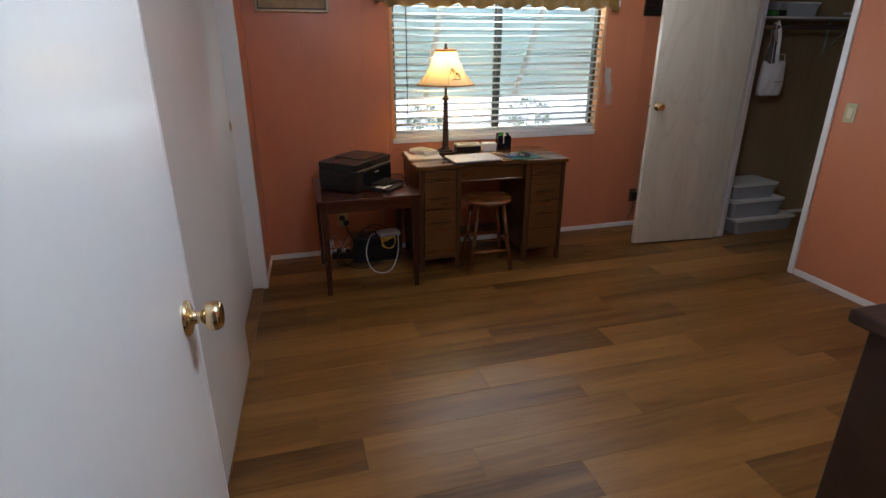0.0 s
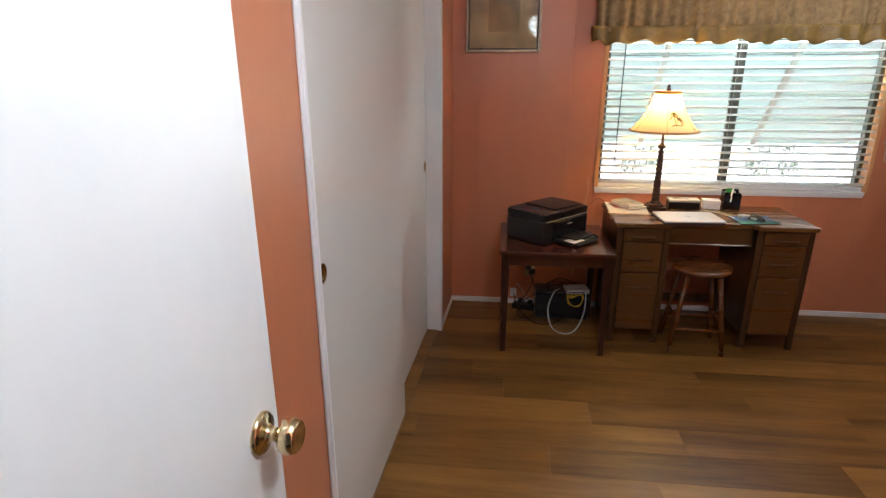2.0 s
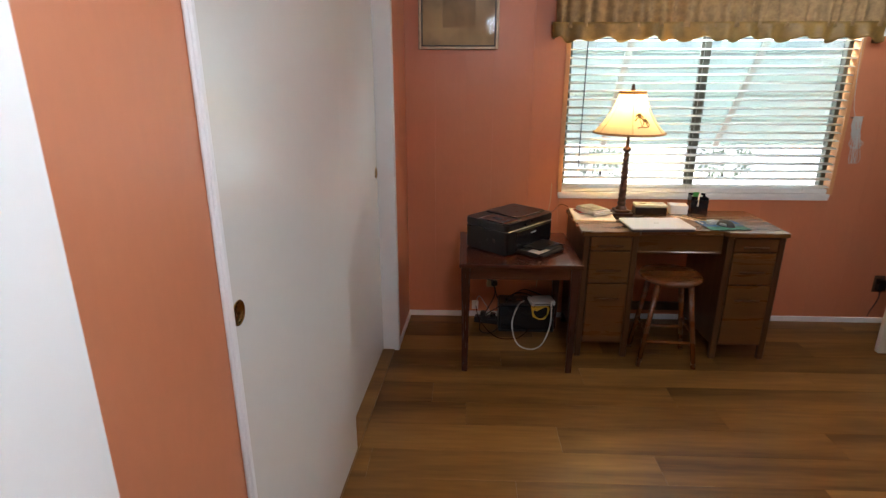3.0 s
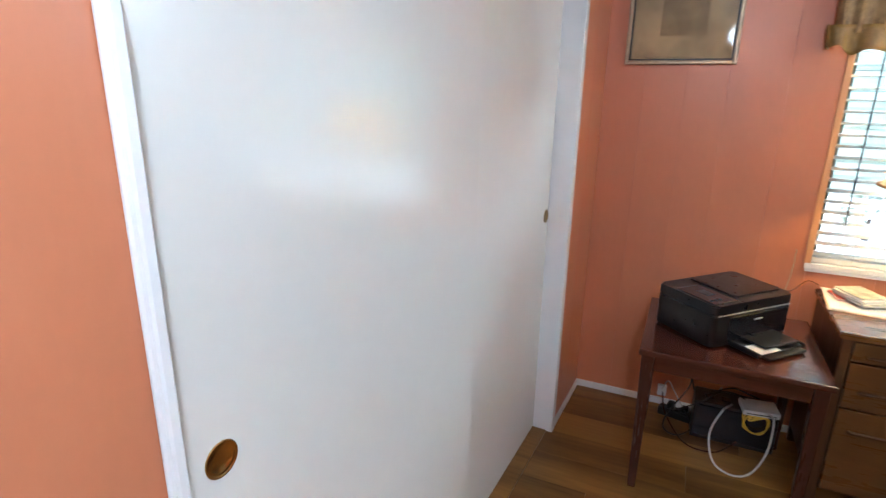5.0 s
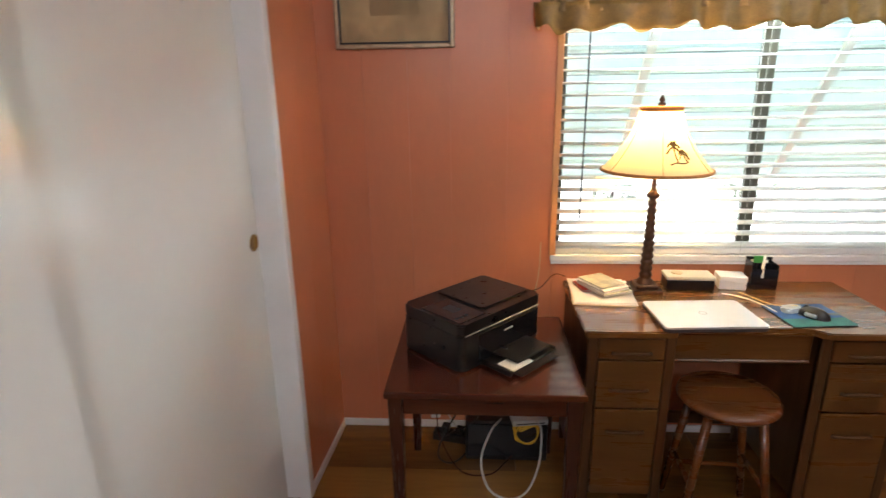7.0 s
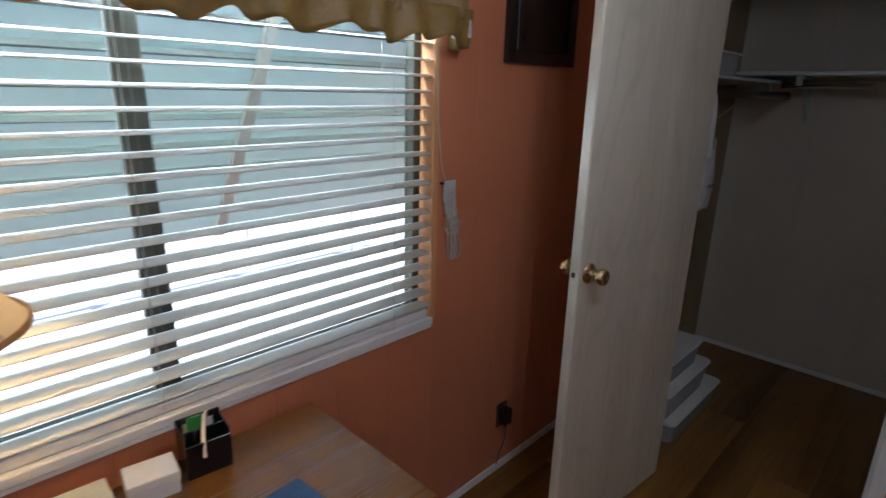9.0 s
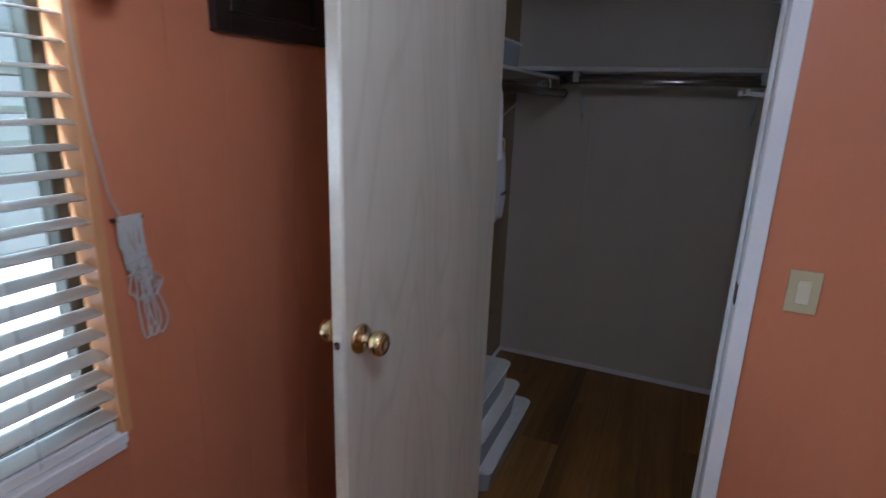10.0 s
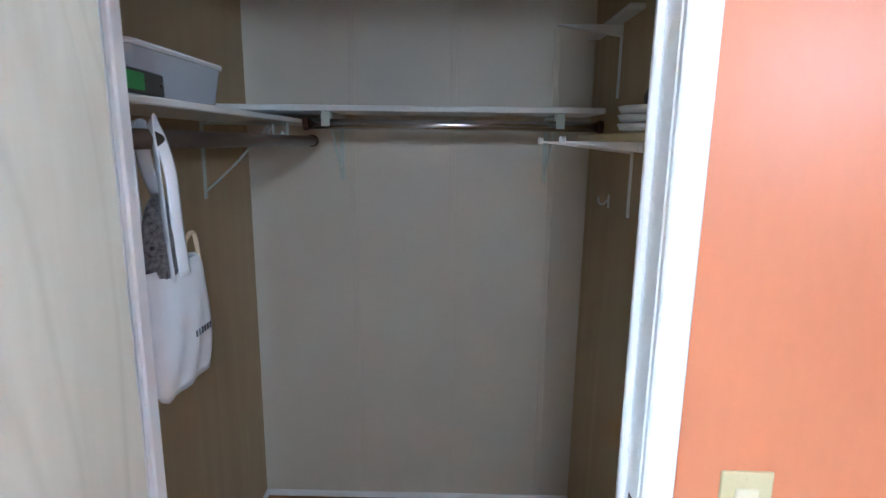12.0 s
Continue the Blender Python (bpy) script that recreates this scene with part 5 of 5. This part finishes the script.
bmesh.ops.create_uvsphere(bm, u_segments=24, v_segments=14, radius=1, matrix=Matrix.Translation((-0.035, 0, -0.235)) @ Matrix.Diagonal((0.062, 0.022, 0.125, 1)))
for v in bm.verts:
    v.co += Vector((0.006, 0.003, 0.004)) * noise.noise(v.co * 30)
tagged(part("scarf", bm, SPARKLE, smooth=True, m=pose(3.665, 3.520, 1.64)), "dark sparkling cloth stuffed in the tote bag", "cloth")
cable("brown looped cord inside the tote bag", [(3.670, 3.512, 1.37), (3.700, 3.506, 1.43), (3.735, 3.505, 1.435), (3.760, 3.510, 1.37)], 0.005, MANILA)

# ---- outside the window ----
GROUND = surface("pale_concrete", (0.68, 0.67, 0.64), rough=0.9, vary=0.12, scale=0.8, bump=0.1)
bm = bmesh.new()
bmesh.ops.create_grid(bm, x_segments=2, y_segments=2, size=400, matrix=Matrix.Translation((0, 0, -0.65)))
setting(part("ground", bm, GROUND), "pale sunlit concrete yard outside", "ground")
# grey strips paint in the gaps and shade that the translucent louvres lack
GAP_SHADE = surface("awning_gap_shade", (0.30, 0.34, 0.35), rough=0.5, vary=0.1)
awning = thing("window_awning", "pale blue metal louvred awning over the window outside", "awning")
top, low = Vector((0, 4.06, 2.08)), Vector((0, 4.76, 1.085))
way = (low - top).normalized()
out = Vector((0, -way.z, way.y))
louvres = 11
for k in range(louvres):
    a = top + (low - top) * (k / louvres)
    b = top + (low - top) * ((k + 0.98) / louvres)
    bm = bmesh.new()
    pts = [a + out * -0.022, a + out * 0.010, b + out * -0.018, b + out * -0.046]
    rows = [[bm.verts.new((x, q.y, q.z)) for q in pts] for x in (-0.10, 3.60)]
    for n in range(3):
        bm.faces.new((rows[0][n], rows[0][n + 1], rows[1][n + 1], rows[1][n]))
    ob = part("louvre", bm, AWNING, awning)
    ob.modifiers.new("sheet", "SOLIDIFY").thickness = 0.002
    part("seam_rib", box((-0.10, b.y - 0.012, b.z - 0.030), (3.60, b.y - 0.004, b.z - 0.012), 0.001), GAP_SHADE, awning, "grey strip for the gap and shade between louvres")
for x in (1.165, 2.0):
    arm = part("support_arm", box((-0.021, -0.010, 0.02), (0.021, 0.010, (low - top).length - 0.01), 0.002), ARM, awning, "cream support arm")
    arm.matrix_basis = Matrix.Translation(top + Vector((x, 0, 0)) - out * 0.060) @ (low - top).to_track_quat("Z", "Y").to_matrix().to_4x4()

SIDING = surface("white_house_siding", (0.66, 0.66, 0.64), rough=0.7, vary=0.06, scale=2)
house = thing("neighbour_house", "pale single-storey mobile home across the yard", "house", pose(3.5, 14.0, -0.65))
part("wall", box((-11, 0, 0.4), (11, 4.2, 3.1), 0.02), SIDING, house)
part("skirting", box((-10.9, 0.05, 0), (10.9, 4.1, 0.4)), surface("grey_house_skirt", (0.34, 0.34, 0.34), rough=0.8), house)
part("roof", prism([(-11.4, -0.5), (11.4, -0.5), (11.4, 4.7), (-11.4, 4.7)], 3.1, 3.35, bevel=0.05), surface("pale_roof", (0.5, 0.5, 0.5), rough=0.8), house)
for x in (-7.5, -3.2, 0.6, 4.4, 8.0):
    wnd = part("window", box((x - 0.7, -0.03, 1.35), (x + 0.7, 0.02, 2.4), 0.01), BRONZE, house)
    part("pane", box((x - 0.62, -0.04, 1.43), (x + 0.62, -0.028, 2.32)), BLACK_GLOSS, wnd)
LEAF = surface("grey_green_leaves", (0.11, 0.13, 0.09), rough=0.7, vary=0.4, scale=3)
for n in range(4):
    x, y, s = 0.2 + 2.6 * n + random.uniform(-0.4, 0.4), 11.6 + random.uniform(-0.6, 0.6), random.uniform(0.7, 1.15)
    bush = thing("shrub", "rounded grey-green shrub in the yard outside", "shrub", pose(x, y, -0.65), "yard shrubs")
    part("stem", rod((0, 0, 0), (0, 0, 0.35), 0.05, 0.03), ESPRESSO, bush)
    bm = bmesh.new()
    for k in range(420):
        d = Vector((random.gauss(0, 1), random.gauss(0, 1), random.gauss(0, 1))).normalized() * random.uniform(0.45, 1.0) ** 0.5
        q = Vector((d.x * 0.62 * s, d.y * 0.5 * s, 0.55 * s + d.z * 0.48 * s))
        m = Matrix.Translation(q) @ Euler([random.uniform(0, 6) for _ in range(3)]).to_matrix().to_4x4()
        c = [bm.verts.new(m @ Vector(v)) for v in ((-0.05, 0, 0), (0, -0.02, 0.008), (0.06, 0, 0), (0, 0.025, 0.006))]
        bm.faces.new(c)
    part("crown", bm, LEAF, bush)
FENCE = surface("white_fence_paint", (0.72, 0.72, 0.70), rough=0.6, vary=0.06)
fence = thing("picket_fence", "white rail fence across the yard", "fence", pose(2.5, 8.6, -0.65))
for k in range(9):
    part("post", box((-6 + 1.5 * k - 0.045, -0.045, 0), (-6 + 1.5 * k + 0.045, 0.045, 1.12), 0.008), FENCE, fence)
for z in (0.35, 0.72, 1.05):
    part("rail", box((-6.05, -0.02, z - 0.05), (6.05, 0.02, z + 0.05), 0.006), FENCE, fence)

# ---- wall panels and floor planks ----
def panels(parent, make, cuts, holes):
    """Upright wall panels between the cuts, with slots between them; holes: (a, b, z0, z1)."""
    for a, b in zip(cuts, cuts[1:]):
        spans = [(0.0, TOP)]
        for ha, hb, z0, z1 in holes:
            if a < hb - 0.01 and b > ha + 0.01:
                spans = [(0.0, z0), (z1, TOP)]
        for za, zb in spans:
            if zb - za > 0.02:
                lo, hi = make(a + 0.0003, b - 0.0003, za, zb)
                part("panel", box(lo, hi, 0.0005), ORANGE, parent)


panels(wall_north, lambda a, b, za, zb: ((a, NORTH, za), (b, NORTH + 0.006, zb)), [-0.262, -0.06, 0.12, 0.29, 0.52, w0, 0.98, 1.18, 1.38, 1.58, 1.78, 1.98, 2.18, w1, 2.58, 2.74, 2.98, 3.16, EAST], [(w0, w1, w2, w3)])
panels(wall_east, lambda a, b, za, zb: ((EAST, a, za), (EAST + 0.006, b, zb)), [SOUTH, 0.46, 0.87, 1.28, 1.69, 2.10, DOORWAY[0] - 0.0135, DOORWAY[1] + 0.0135, 3.62, NORTH], [(DOORWAY[0] - 0.0135, DOORWAY[1] + 0.0135, 0.0, DOORWAY[2] + 0.014)])
panels(wall_west, lambda s0, s1, za, zb: ((-0.006, s0, za), (0, s1, zb)), [-1.33, -0.81, -0.40, 0.0035, 1.9065, 2.16, 2.40], [(0.0035, 1.9065, 0.0, 2.031)])

PW, PL = 0.1815, 1.222
made = {}
shifts = [0.0, 0.42, 0.85, 0.24, 0.63, 1.05]
for n in range(24):
    y = -0.40 + PW * n
    east = 4.92 if y > 2.20 else 3.36
    deep = min(PW, 4.0 - y)
    x = -1.25 - shifts[n % 6]
    while x < east:
        a, b = max(x, -1.10), min(x + PL, east)
        if b - a > 0.03:
            key = (round(b - a, 3), round(deep, 3))
            if key not in made:
                made[key] = part("plank", box((0.0003, 0.0003, -0.006), (b - a - 0.0003, deep - 0.0003, 0.0), 0.0005), PLANK, floor).data
                ob = [o for o in floor.children if o.data == made[key]][0]
            else:
                ob = new("plank", made[key])
                ob.parent = floor
            ob.matrix_basis = pose(a, y, 0)
        x += PL
